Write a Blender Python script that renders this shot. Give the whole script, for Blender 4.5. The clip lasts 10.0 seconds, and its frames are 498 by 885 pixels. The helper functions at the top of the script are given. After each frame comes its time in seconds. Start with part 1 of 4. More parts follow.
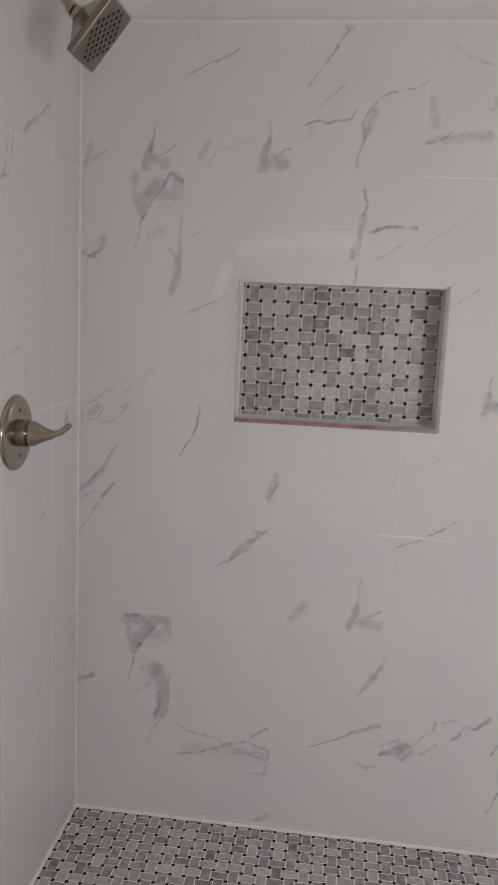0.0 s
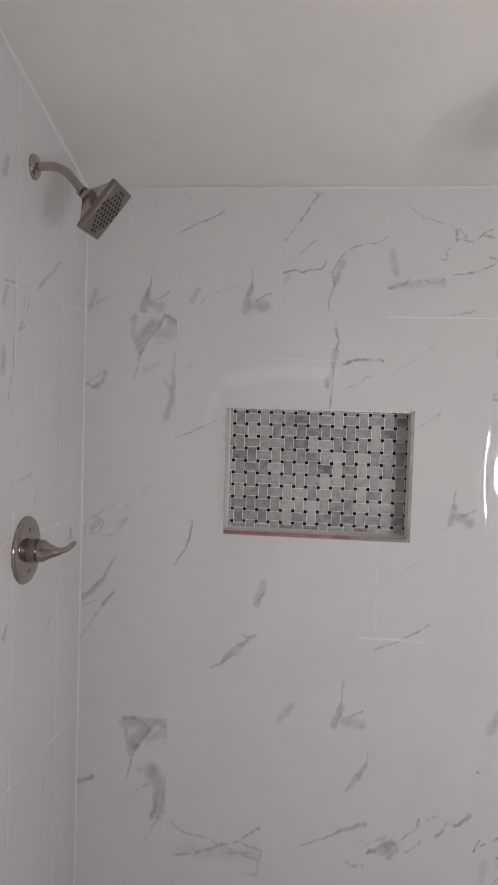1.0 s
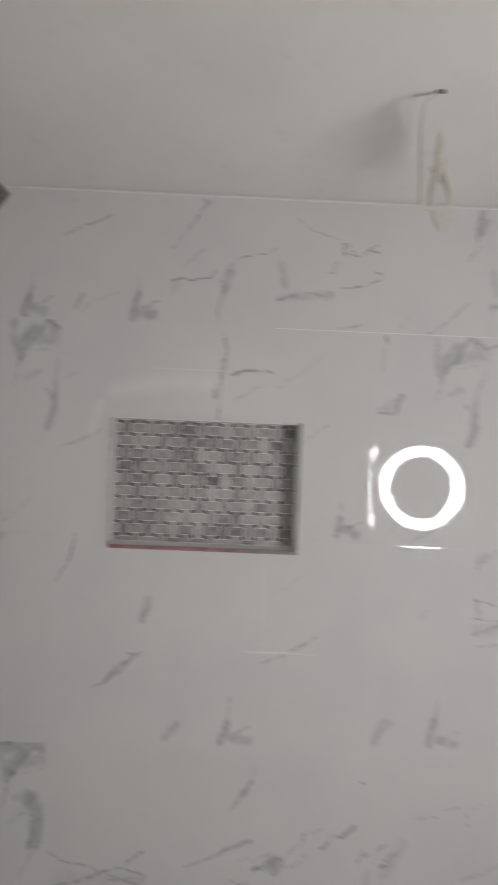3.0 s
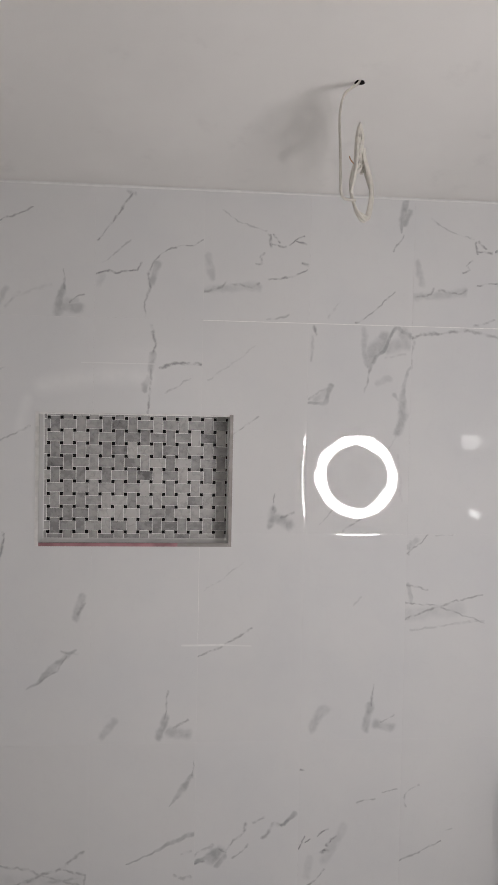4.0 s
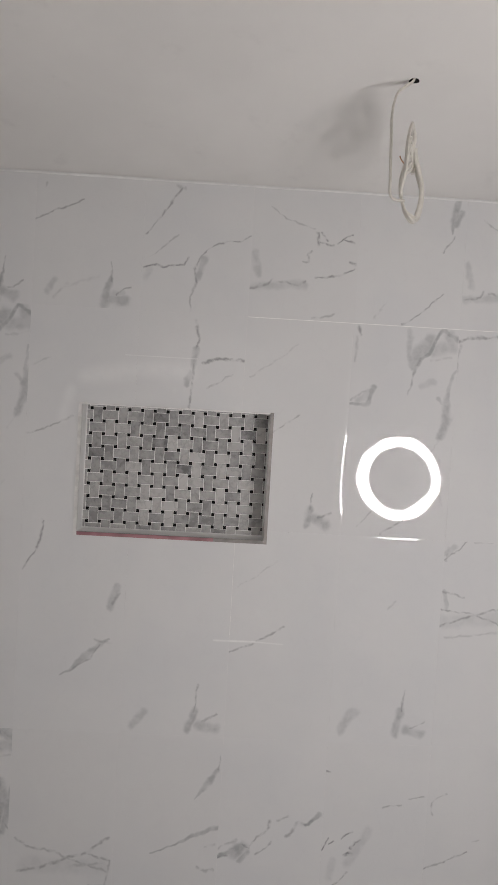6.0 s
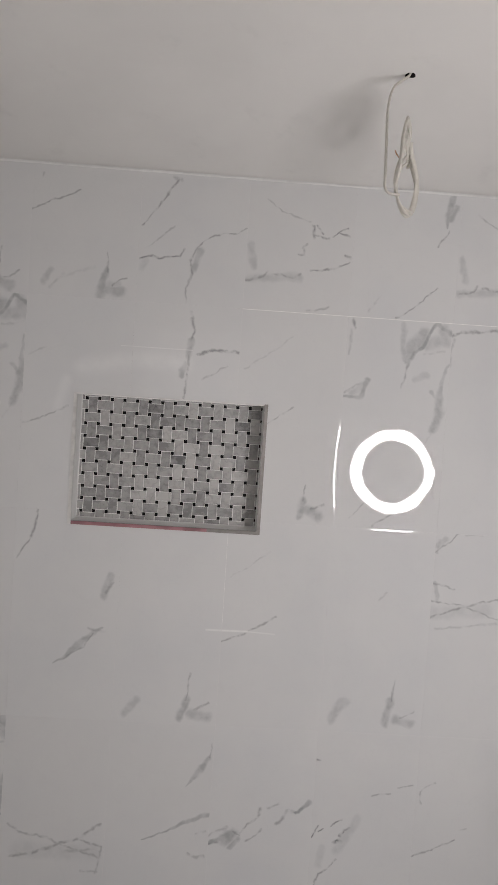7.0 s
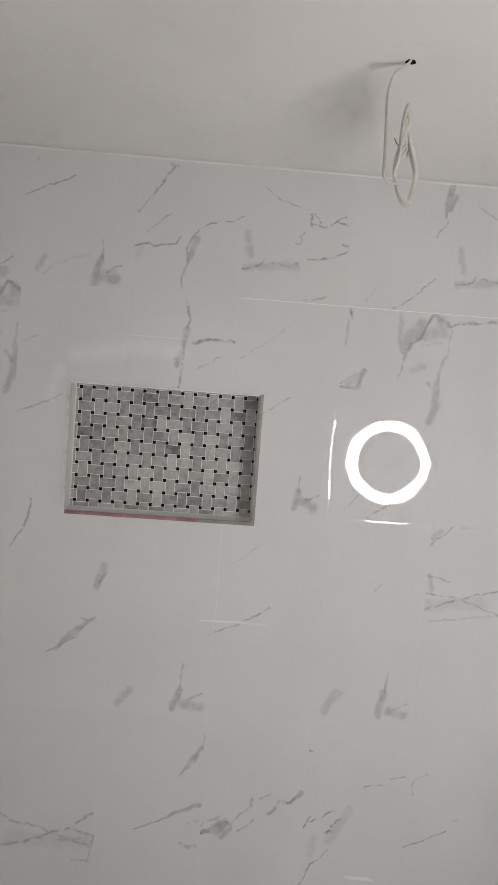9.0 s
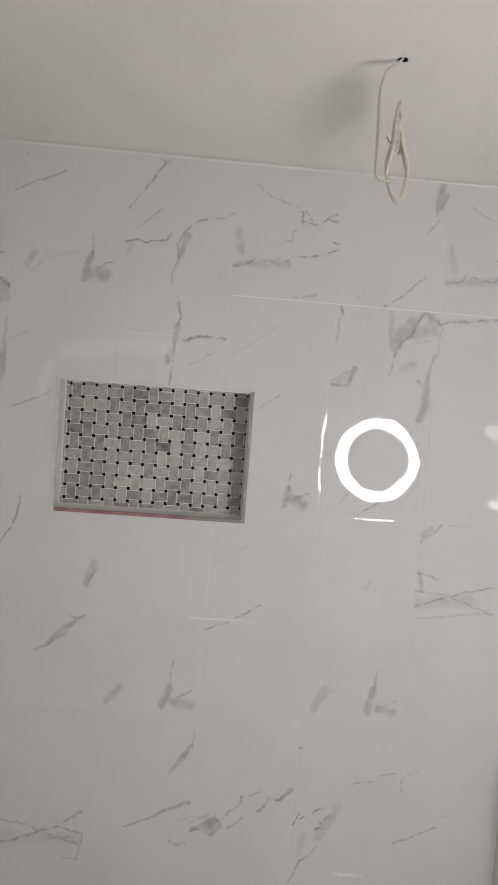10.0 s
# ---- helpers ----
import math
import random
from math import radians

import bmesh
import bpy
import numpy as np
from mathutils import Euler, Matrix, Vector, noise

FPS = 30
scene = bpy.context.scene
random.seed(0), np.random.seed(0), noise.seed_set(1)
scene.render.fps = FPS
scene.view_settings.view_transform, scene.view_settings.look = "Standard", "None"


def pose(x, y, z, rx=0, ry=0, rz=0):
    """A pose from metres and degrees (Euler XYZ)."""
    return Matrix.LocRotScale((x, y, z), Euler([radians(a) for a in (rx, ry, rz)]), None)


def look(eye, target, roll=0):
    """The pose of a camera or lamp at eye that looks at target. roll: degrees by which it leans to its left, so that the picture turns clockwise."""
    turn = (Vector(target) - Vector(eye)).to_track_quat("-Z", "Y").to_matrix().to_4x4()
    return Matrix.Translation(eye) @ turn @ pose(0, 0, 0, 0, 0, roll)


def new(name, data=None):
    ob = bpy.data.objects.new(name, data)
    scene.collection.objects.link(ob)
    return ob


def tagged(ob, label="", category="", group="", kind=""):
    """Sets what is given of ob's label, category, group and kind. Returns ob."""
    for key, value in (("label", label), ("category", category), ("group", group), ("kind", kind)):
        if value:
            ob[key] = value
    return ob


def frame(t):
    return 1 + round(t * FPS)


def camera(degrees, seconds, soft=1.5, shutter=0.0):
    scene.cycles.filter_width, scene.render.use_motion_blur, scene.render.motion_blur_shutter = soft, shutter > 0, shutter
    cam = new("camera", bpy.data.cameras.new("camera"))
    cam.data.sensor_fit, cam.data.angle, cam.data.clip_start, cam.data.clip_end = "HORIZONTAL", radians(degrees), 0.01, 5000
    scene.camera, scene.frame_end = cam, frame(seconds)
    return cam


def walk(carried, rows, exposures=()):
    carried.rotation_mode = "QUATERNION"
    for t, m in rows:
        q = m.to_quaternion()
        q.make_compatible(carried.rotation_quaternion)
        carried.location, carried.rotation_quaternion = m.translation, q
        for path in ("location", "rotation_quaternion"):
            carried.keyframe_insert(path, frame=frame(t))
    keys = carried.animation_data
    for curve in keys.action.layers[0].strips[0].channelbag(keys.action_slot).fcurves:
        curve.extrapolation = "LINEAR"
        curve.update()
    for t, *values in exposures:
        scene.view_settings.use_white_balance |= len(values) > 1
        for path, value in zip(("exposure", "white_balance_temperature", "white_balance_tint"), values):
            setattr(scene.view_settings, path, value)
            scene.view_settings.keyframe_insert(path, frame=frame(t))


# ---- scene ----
cam = camera(35.3, 10.0, soft=1.3, shutter=0.5)
PATH = [
    (0, (0.734, -2.094, 1.495), (0.5, -0.135, 1.172), 2.5),
    (0.1, (0.735, -2.121, 1.517), (0.519, -0.159, 1.195), 2.5),
    (0.3, (0.743, -2.168, 1.548), (0.533, -0.199, 1.267), 2.8),
    (0.5, (0.756, -2.215, 1.566), (0.541, -0.236, 1.368), 2.3),
    (0.7, (0.767, -2.259, 1.575), (0.541, -0.276, 1.441), 2.0),
    (1, (0.784, -2.297, 1.584), (0.546, -0.313, 1.494), 1.7),
    (1.3, (0.804, -2.296, 1.599), (0.578, -0.309, 1.562), 1.0),
    (1.5, (0.809, -2.278, 1.603), (0.613, -0.288, 1.61), 1.2),
    (1.8, (0.794, -2.254, 1.589), (0.654, -0.260, 1.613), 1.4),
    (2, (0.776, -2.241, 1.582), (0.653, -0.245, 1.603), 1.4),
    (2.2, (0.760, -2.227, 1.583), (0.637, -0.231, 1.596), 1.3),
    (2.5, (0.75, -2.212, 1.582), (0.612, -0.216, 1.58), 1.7),
    (2.8, (0.774, -2.224, 1.587), (0.651, -0.228, 1.546), 2.2),
    (3, (0.799, -2.252, 1.59), (0.831, -0.253, 1.532), 2.4),
    (3.1, (0.807, -2.271, 1.587), (0.93, -0.276, 1.52), 2.3),
    (3.2, (0.81, -2.279, 1.576), (1.009, -0.29, 1.51), 2.0),
    (4.3, (0.833, -2.240, 1.590), (1.010, -0.249, 1.518), 0.9),
    (4.5, (0.836, -2.239, 1.591), (1.009, -0.248, 1.516), 1.4),
    (5, (0.842, -2.24, 1.589), (0.973, -0.246, 1.51), 1.8),
    (5.5, (0.847, -2.244, 1.601), (0.934, -0.248, 1.515), 2.5),
    (5.7, (0.847, -2.243, 1.599), (0.916, -0.246, 1.514), 3.0),
    (6.8, (0.848, -2.262, 1.593), (0.923, -0.266, 1.489), 3.8),
    (7, (0.849, -2.262, 1.592), (0.928, -0.267, 1.487), 3.8),
    (7.5, (0.857, -2.26, 1.596), (0.952, -0.267, 1.459), 3.8),
    (8, (0.852, -2.26, 1.592), (0.957, -0.268, 1.457), 3.9),
    (8.5, (0.85, -2.25, 1.593), (0.945, -0.256, 1.46), 3.9),
    (9, (0.853, -2.246, 1.597), (0.943, -0.252, 1.463), 4.3),
    (9.5, (0.846, -2.245, 1.603), (0.938, -0.252, 1.468), 4.5),
    (9.8, (0.846, -2.246, 1.600), (0.944, -0.253, 1.466), 4.5),
    (9.9, (0.846, -2.246, 1.599), (0.953, -0.253, 1.465), 4.5),
    (10, (0.846, -2.243, 1.596), (0.967, -0.251, 1.458), 4.5),
]
walk(cam, [(t, look(eye, target, roll)) for t, eye, target, roll in PATH], ((0, -0.11, 6500, 10), (0.5, -0.13, 6500, 10.5), (1, -0.05, 6500, 11.5), (1.5, 0.0, 6470, 13), (2, 0.0, 6480, 12), (2.5, -0.07, 6500, 9), (3, -0.16, 6470, 7.5), (3.2, -0.09, 6480, 9), (4.3, -0.05, 6480, 11), (5, -0.03, 6500, 10), (6.9, -0.01, 6480, 11), (7.5, 0.0, 6520, 8), (9, 0.01, 6500, 8), (10, 0.01, 6500, 8)))

# ---- light ----
world = bpy.data.worlds.new("world")
scene.world = world
world.use_nodes = True
world.node_tree.nodes["Background"].inputs["Color"].default_value = (1, 0.97, 0.93, 1)
world.node_tree.nodes["Background"].inputs["Strength"].default_value = 0.02
RING_RADIANCE = 64.0
# strengths of two added fill lamps out of view
HALL_FILL = 62.0
BATH_FILL = 3.0
RING_AT = (1.793, -1.90, 1.264)
RING_OUTER, RING_INNER = 0.2245, 0.171

# ---- sizes of the place ----
CEILING = 2.226         # at the tiled wall; it rises towards the camera
SLOPE = 0.285
RIGHT = 2.70            # right wall of the room
WING = 2.05             # right wall of the shower
WING_END = -0.70
DOOR = (0.3, 1.3)       # assumed doorway behind the camera, to the added lit hall
FRONT = -3.0            # wall behind the camera
ROW_JOINTS = (0.019, 0.631, 1.243, 1.855, 2.467)
COL_FIRST, COL_STEP = 0.283, 0.306
NICHE = (0.432, 0.984, 1.208, 1.584, 0.09)   # x0, x1, z0, z1, depth
PITCH = 0.0375          # mosaic, from dot to dot
JOINT = 0.0010


# ---- materials ----
def nodes_of(name):
    m = bpy.data.materials.new(name)
    m.use_nodes = True
    t = m.node_tree
    return m, t, t.nodes["Principled BSDF"]


def noise_tex(t, vector, scale, detail=4.0, rough=0.55):
    n = t.nodes.new("ShaderNodeTexNoise")
    n.inputs["Scale"].default_value, n.inputs["Detail"].default_value, n.inputs["Roughness"].default_value = scale, detail, rough
    if vector is not None:
        t.links.new(vector, n.inputs["Vector"])
    return n


def ramp(t, value, low, high, out_low=0.0, out_high=1.0):
    n = t.nodes.new("ShaderNodeMapRange")
    n.interpolation_type = "SMOOTHSTEP"
    for key, number in (("From Min", low), ("From Max", high), ("To Min", out_low), ("To Max", out_high)):
        n.inputs[key].default_value = number
    t.links.new(value, n.inputs["Value"])
    return n.outputs["Result"]


def calc(t, operation, a, b):
    n = t.nodes.new("ShaderNodeMath")
    n.operation = operation
    for i, v in enumerate((a, b)):
        if isinstance(v, (int, float)):
            n.inputs[i].default_value = v
        else:
            t.links.new(v, n.inputs[i])
    return n.outputs[0]


def blend(t, factor, a, b):
    n = t.nodes.new("ShaderNodeMix")
    n.data_type = "RGBA"
    t.links.new(factor, n.inputs[0])
    for i, v in ((6, a), (7, b)):
        if isinstance(v, tuple):
            n.inputs[i].default_value = (*v, 1)
        else:
            t.links.new(v, n.inputs[i])
    return n.outputs[2]


def bump(t, bsdf, height, strength, distance=0.001):
    n = t.nodes.new("ShaderNodeBump")
    n.inputs["Strength"].default_value, n.inputs["Distance"].default_value = strength, distance
    t.links.new(height, n.inputs["Height"])
    t.links.new(n.outputs[0], bsdf.inputs["Normal"])
    return n


def place(t):
    return t.nodes.new("ShaderNodeNewGeometry").outputs["Position"]


def plain(name, colour, rough=0.5, metal=0.0, vary=0.08, scale=30.0, relief=0.0, relief_scale=200.0):
    """A plain surface with a mottled tone, uneven gloss and fine relief."""
    m, t, b = nodes_of(name)
    p = place(t)
    n = noise_tex(t, p, scale)
    f = ramp(t, n.outputs[0], 0.3, 0.7)
    t.links.new(blend(t, f, tuple(c * (1 - vary) for c in colour), tuple(min(1, c * (1 + vary)) for c in colour)), b.inputs["Base Color"])
    t.links.new(ramp(t, noise_tex(t, p, scale * 3).outputs[0], 0.3, 0.7, rough * 0.85, min(1, rough * 1.15)), b.inputs["Roughness"])
    b.inputs["Metallic"].default_value = metal
    if relief:
        bump(t, b, noise_tex(t, p, relief_scale, 6).outputs[0], relief)
    return m


def stroke_group():
    """Darkness of one vein stroke: the distance from a point to a segment, faded over a half width."""
    g = bpy.data.node_groups.new("vein_stroke", "ShaderNodeTree")
    for key, kind in (("P", "NodeSocketVector"), ("A", "NodeSocketVector"), ("AB", "NodeSocketVector"), ("Width", "NodeSocketFloat"), ("End Width", "NodeSocketFloat"), ("Edge", "NodeSocketFloat"), ("Strength", "NodeSocketFloat")):
        g.interface.new_socket(key, in_out="INPUT", socket_type=kind)
    g.interface.new_socket("Mask", in_out="OUTPUT", socket_type="NodeSocketFloat")
    i, o = g.nodes.new("NodeGroupInput"), g.nodes.new("NodeGroupOutput")

    def vec(op, a, b=None, out=0):
        n = g.nodes.new("ShaderNodeVectorMath")
        n.operation = op
        g.links.new(a, n.inputs[0])
        if b is not None:
            g.links.new(b, n.inputs[1])
        return n

    pa = vec("SUBTRACT", i.outputs["P"], i.outputs["A"]).outputs[0]
    top = vec("DOT_PRODUCT", pa, i.outputs["AB"]).outputs["Value"]
    low = vec("DOT_PRODUCT", i.outputs["AB"], i.outputs["AB"]).outputs["Value"]
    h = g.nodes.new("ShaderNodeMath")
    h.operation, h.use_clamp = "DIVIDE", True
    g.links.new(top, h.inputs[0]), g.links.new(low, h.inputs[1])
    along = g.nodes.new("ShaderNodeVectorMath")
    along.operation = "SCALE"
    g.links.new(i.outputs["AB"], along.inputs[0]), g.links.new(h.outputs[0], along.inputs["Scale"])
    d = vec("LENGTH", vec("SUBTRACT", pa, along.outputs[0]).outputs[0]).outputs["Value"]
    m = g.nodes.new("ShaderNodeMapRange")
    m.interpolation_type = "SMOOTHSTEP"
    g.links.new(d, m.inputs["Value"])
    w = g.nodes.new("ShaderNodeMapRange")
    g.links.new(h.outputs[0], w.inputs["Value"])
    g.links.new(i.outputs["Width"], w.inputs["To Min"])
    g.links.new(i.outputs["End Width"], w.inputs["To Max"])
    g.links.new(w.outputs[0], m.inputs["From Min"])
    core = g.nodes.new("ShaderNodeMath")
    core.operation = "MULTIPLY"
    g.links.new(w.outputs[0], core.inputs[0])
    g.links.new(i.outputs["Edge"], core.inputs[1])
    g.links.new(core.outputs[0], m.inputs["From Max"])
    m.inputs["To Min"].default_value = 0.0
    g.links.new(i.outputs["Strength"], m.inputs["To Max"])
    g.links.new(m.outputs[0], o.inputs[0])
    return g


STROKE = stroke_group()


def marble(name, strokes, side=False, glints_and_marks=()):
    """Polished white marble-look porcelain with the printed veins of one tile. Strokes: half width in mm, strength, then points along
    the wall and up. side: the wall along y."""
    m, t, b = nodes_of(name)
    p = place(t)
    keep = (0, 1, 1) if side else (1, 0, 1)

    def warped(source, tex, amount):
        n = t.nodes.new("ShaderNodeVectorMath")
        n.operation = "MULTIPLY_ADD"
        centred = t.nodes.new("ShaderNodeVectorMath")
        centred.operation = "SUBTRACT"
        centred.inputs[1].default_value = (0.5, 0.5, 0.5)
        t.links.new(tex.outputs["Color"], centred.inputs[0])
        t.links.new(centred.outputs[0], n.inputs[0])
        n.inputs[1].default_value = (amount, amount, amount)
        t.links.new(source, n.inputs[2])
        flat = t.nodes.new("ShaderNodeVectorMath")
        flat.operation = "MULTIPLY"
        flat.inputs[1].default_value = keep
        t.links.new(n.outputs[0], flat.inputs[0])
        return flat.outputs[0]

    soft = warped(warped(p, noise_tex(t, p, 13, 2, 0.5), 0.030), noise_tex(t, p, 48, 2, 0.5), 0.012)
    wild = warped(warped(p, noise_tex(t, p, 24, 2), 0.018), noise_tex(t, p, 75, 1), 0.006)
    thin, wide = None, None
    for width, end, strength, *line in strokes:
        count = len(line) // 2 - 1
        for k in range(count):
            u0, z0, u1, z1 = line[2 * k:2 * k + 4]
            n = t.nodes.new("ShaderNodeGroup")
            n.node_tree = STROKE
            slim = max(width, end) < 6.5
            t.links.new(wild if slim else soft, n.inputs["P"])
            n.inputs["A"].default_value = (0, u0, z0) if side else (u0, 0, z0)
            n.inputs["AB"].default_value = (0, u1 - u0, z1 - z0) if side else (u1 - u0, 0, z1 - z0)
            for key, at in (("Width", k / count), ("End Width", (k + 1) / count)):
                n.inputs[key].default_value = (width + (end - width) * at) * 0.001 * (1.45 if slim else 1.45)
            n.inputs["Edge"].default_value = 0.0 if slim else 0.22
            n.inputs["Strength"].default_value = strength
            if slim:
                thin = n.outputs[0] if thin is None else calc(t, "MAXIMUM", thin, n.outputs[0])
            else:
                wide = n.outputs[0] if wide is None else calc(t, "MAXIMUM", wide, n.outputs[0])
    # white body with faint clouds
    cloud = ramp(t, noise_tex(t, p, 3.2, 3).outputs[0], 0.35, 0.75)
    colour = blend(t, cloud, (0.745, 0.745, 0.74), (0.71, 0.715, 0.72))
    each = t.nodes.new("ShaderNodeObjectInfo").outputs["Random"]
    colour = blend(t, ramp(t, each, 0.0, 1.0, 0.0, 0.10), colour, (0.62, 0.61, 0.595))
    faint = noise_tex(t, p, 7, 6, 0.62)
    crack = ramp(t, calc(t, "ABSOLUTE", calc(t, "SUBTRACT", faint.outputs[0], 0.5), 0), 0.012, 0.0, 0.0, 0.045)
    colour = blend(t, crack, colour, (0.5, 0.5, 0.51))
    grain = noise_tex(t, soft, 34, 3, 0.55)
    if wide is not None:
        f = calc(t, "MULTIPLY", wide, ramp(t, grain.outputs[0], 0.34, 0.66, 0.72, 1.45))
        colour = blend(t, f, colour, (0.265, 0.28, 0.29))
    if thin is not None:
        f = calc(t, "MULTIPLY", thin, ramp(t, noise_tex(t, p, 42, 3).outputs[0], 0.36, 0.61, 0.14, 0.98))
        colour = blend(t, f, colour, (0.17, 0.175, 0.185))
    # white marks laid over the print, reflected glints among them, put into the colour
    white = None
    for width, strength, u0, z0, u1, z1 in glints_and_marks:
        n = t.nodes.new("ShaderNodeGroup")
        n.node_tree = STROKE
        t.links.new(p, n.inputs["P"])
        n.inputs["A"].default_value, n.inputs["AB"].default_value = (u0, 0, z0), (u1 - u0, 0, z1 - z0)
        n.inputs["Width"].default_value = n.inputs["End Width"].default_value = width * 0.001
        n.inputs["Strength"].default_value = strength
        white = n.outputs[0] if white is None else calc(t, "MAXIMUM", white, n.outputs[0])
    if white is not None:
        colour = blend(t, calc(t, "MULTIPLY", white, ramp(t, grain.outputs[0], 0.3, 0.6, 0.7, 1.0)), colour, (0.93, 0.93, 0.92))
    t.links.new(colour, b.inputs["Base Color"])
    smear = ramp(t, noise_tex(t, p, 12, 5).outputs[0], 0.35, 0.8, 0.015, 0.035)
    t.links.new(smear, b.inputs["Roughness"])
    b.inputs["IOR"].default_value = 1.5
    bump(t, b, noise_tex(t, p, 17, 1).outputs[0], 0.145, 0.0011)
    return m


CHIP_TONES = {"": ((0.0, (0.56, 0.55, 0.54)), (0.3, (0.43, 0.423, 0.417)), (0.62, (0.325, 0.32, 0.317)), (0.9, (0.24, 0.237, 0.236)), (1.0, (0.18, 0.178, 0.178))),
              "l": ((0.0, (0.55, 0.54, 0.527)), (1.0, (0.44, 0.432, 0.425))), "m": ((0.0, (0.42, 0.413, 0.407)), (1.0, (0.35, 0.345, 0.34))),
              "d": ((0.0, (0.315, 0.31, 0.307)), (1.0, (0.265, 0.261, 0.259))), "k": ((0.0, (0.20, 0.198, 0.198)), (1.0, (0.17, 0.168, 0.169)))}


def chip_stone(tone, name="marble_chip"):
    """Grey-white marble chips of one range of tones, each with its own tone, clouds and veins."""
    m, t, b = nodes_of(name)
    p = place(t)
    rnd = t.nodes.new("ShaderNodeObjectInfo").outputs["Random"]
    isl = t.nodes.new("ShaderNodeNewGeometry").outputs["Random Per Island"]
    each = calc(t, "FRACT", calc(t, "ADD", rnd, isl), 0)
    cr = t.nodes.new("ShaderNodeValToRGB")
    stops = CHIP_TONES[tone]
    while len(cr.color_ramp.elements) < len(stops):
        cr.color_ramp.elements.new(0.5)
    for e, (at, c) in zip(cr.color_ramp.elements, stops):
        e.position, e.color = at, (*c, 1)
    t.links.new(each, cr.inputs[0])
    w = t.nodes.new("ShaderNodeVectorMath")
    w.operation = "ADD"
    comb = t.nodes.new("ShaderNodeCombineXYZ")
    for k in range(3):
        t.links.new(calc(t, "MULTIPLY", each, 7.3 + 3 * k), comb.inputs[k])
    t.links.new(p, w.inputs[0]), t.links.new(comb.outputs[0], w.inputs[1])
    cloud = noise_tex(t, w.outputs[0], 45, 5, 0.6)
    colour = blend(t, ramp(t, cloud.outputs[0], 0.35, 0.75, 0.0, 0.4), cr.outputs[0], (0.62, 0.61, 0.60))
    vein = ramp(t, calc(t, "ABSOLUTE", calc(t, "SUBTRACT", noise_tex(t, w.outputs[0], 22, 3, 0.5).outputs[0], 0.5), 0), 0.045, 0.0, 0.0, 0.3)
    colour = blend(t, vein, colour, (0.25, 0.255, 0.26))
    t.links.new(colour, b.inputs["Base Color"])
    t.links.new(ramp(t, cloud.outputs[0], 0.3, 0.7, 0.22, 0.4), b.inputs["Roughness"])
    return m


def paint(name, colour, rough=0.7):
    """Rolled wall paint: orange-peel relief, faint roller marks and old patches."""
    m, t, b = nodes_of(name)
    p = place(t)
    big = ramp(t, noise_tex(t, p, 2.6, 4).outputs[0], 0.35, 0.7, 0, 1)
    colour2 = tuple(c * 0.955 for c in colour)
    c = blend(t, big, colour, colour2)
    spot = ramp(t, noise_tex(t, p, 9, 5, 0.6).outputs[0], 0.58, 0.76, 0, 0.2)
    c = blend(t, spot, c, tuple(k * 0.7 for k in colour))
    t.links.new(c, b.inputs["Base Color"])
    b.inputs["Roughness"].default_value = rough
    bump(t, b, noise_tex(t, p, 260, 4).outputs[0], 0.25, 0.0006)
    return m


def metal(name, colour, rough, scale=(120, 120, 60)):
    """Brushed metal with streaked gloss."""
    m, t, b = nodes_of(name)
    co = t.nodes.new("ShaderNodeTexCoord").outputs["Object"]
    mp = t.nodes.new("ShaderNodeMapping")
    mp.inputs["Scale"].default_value = scale
    t.links.new(co, mp.inputs["Vector"])
    n = noise_tex(t, mp.outputs[0], 1.0, 3)
    t.links.new(ramp(t, n.outputs[0], 0.3, 0.7, rough * 0.85, rough * 1.15), b.inputs["Roughness"])
    t.links.new(blend(t, n.outputs[0], tuple(c * 0.95 for c in colour), colour), b.inputs["Base Color"])
    b.inputs["Metallic"].default_value = 1.0
    return m


def glow(name, colour, strength):
    m, t, b = nodes_of(name)
    b.inputs["Base Color"].default_value = (0.8, 0.8, 0.8, 1)
    b.inputs["Emission Color"].default_value = (*colour, 1)
    b.inputs["Emission Strength"].default_value = strength
    return m


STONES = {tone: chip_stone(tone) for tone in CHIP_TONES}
BLACK_DOT = plain("black_marble_dot", (0.005, 0.005, 0.0055), 0.5)
BLACK_DOT.node_tree.nodes["Principled BSDF"].inputs["IOR"].default_value = 1.25
GROUT = plain("white_grout", (0.88, 0.875, 0.86), 0.85, vary=0.06, scale=60, relief=0.3, relief_scale=700)
WALL_GROUT = plain("pale_wall_grout", (0.72, 0.715, 0.71), 0.8, vary=0.04, scale=60)
CAULK = plain("white_caulk", (0.80, 0.80, 0.785), 0.5, vary=0.03, scale=50)
CEILING_PAINT = paint("ceiling_paint", (0.85, 0.835, 0.81))
WALL_PAINT = paint("wall_paint", (0.84, 0.825, 0.80))
NICKEL = metal("brushed_nickel", (0.42, 0.375, 0.33), 0.15)
DARK_NICKEL = metal("satin_nickel_face", (0.27, 0.24, 0.21), 0.38, (60, 60, 60))
TRIM_METAL = plain("satin_aluminium_trim", (0.72, 0.71, 0.70), 0.35, 0.35, vary=0.1, scale=40)
RED_FILM = plain("pink_protective_film", (0.36, 0.175, 0.195), 0.4, vary=0.25, scale=18)
RUBBER = plain("black_rubber", (0.02, 0.02, 0.02), 0.6)
# right and bottom niche trim: shade put into a darker copy of the metal
SHADED_TRIM = plain("shaded_aluminium_trim", (0.28, 0.262, 0.25), 0.35, 0.4, vary=0.12, scale=40)
CABLE = plain("white_vinyl_cable", (0.688, 0.662, 0.602), 0.42, vary=0.05, scale=80)
COPPER = metal("bare_copper", (0.55, 0.30, 0.16), 0.3)
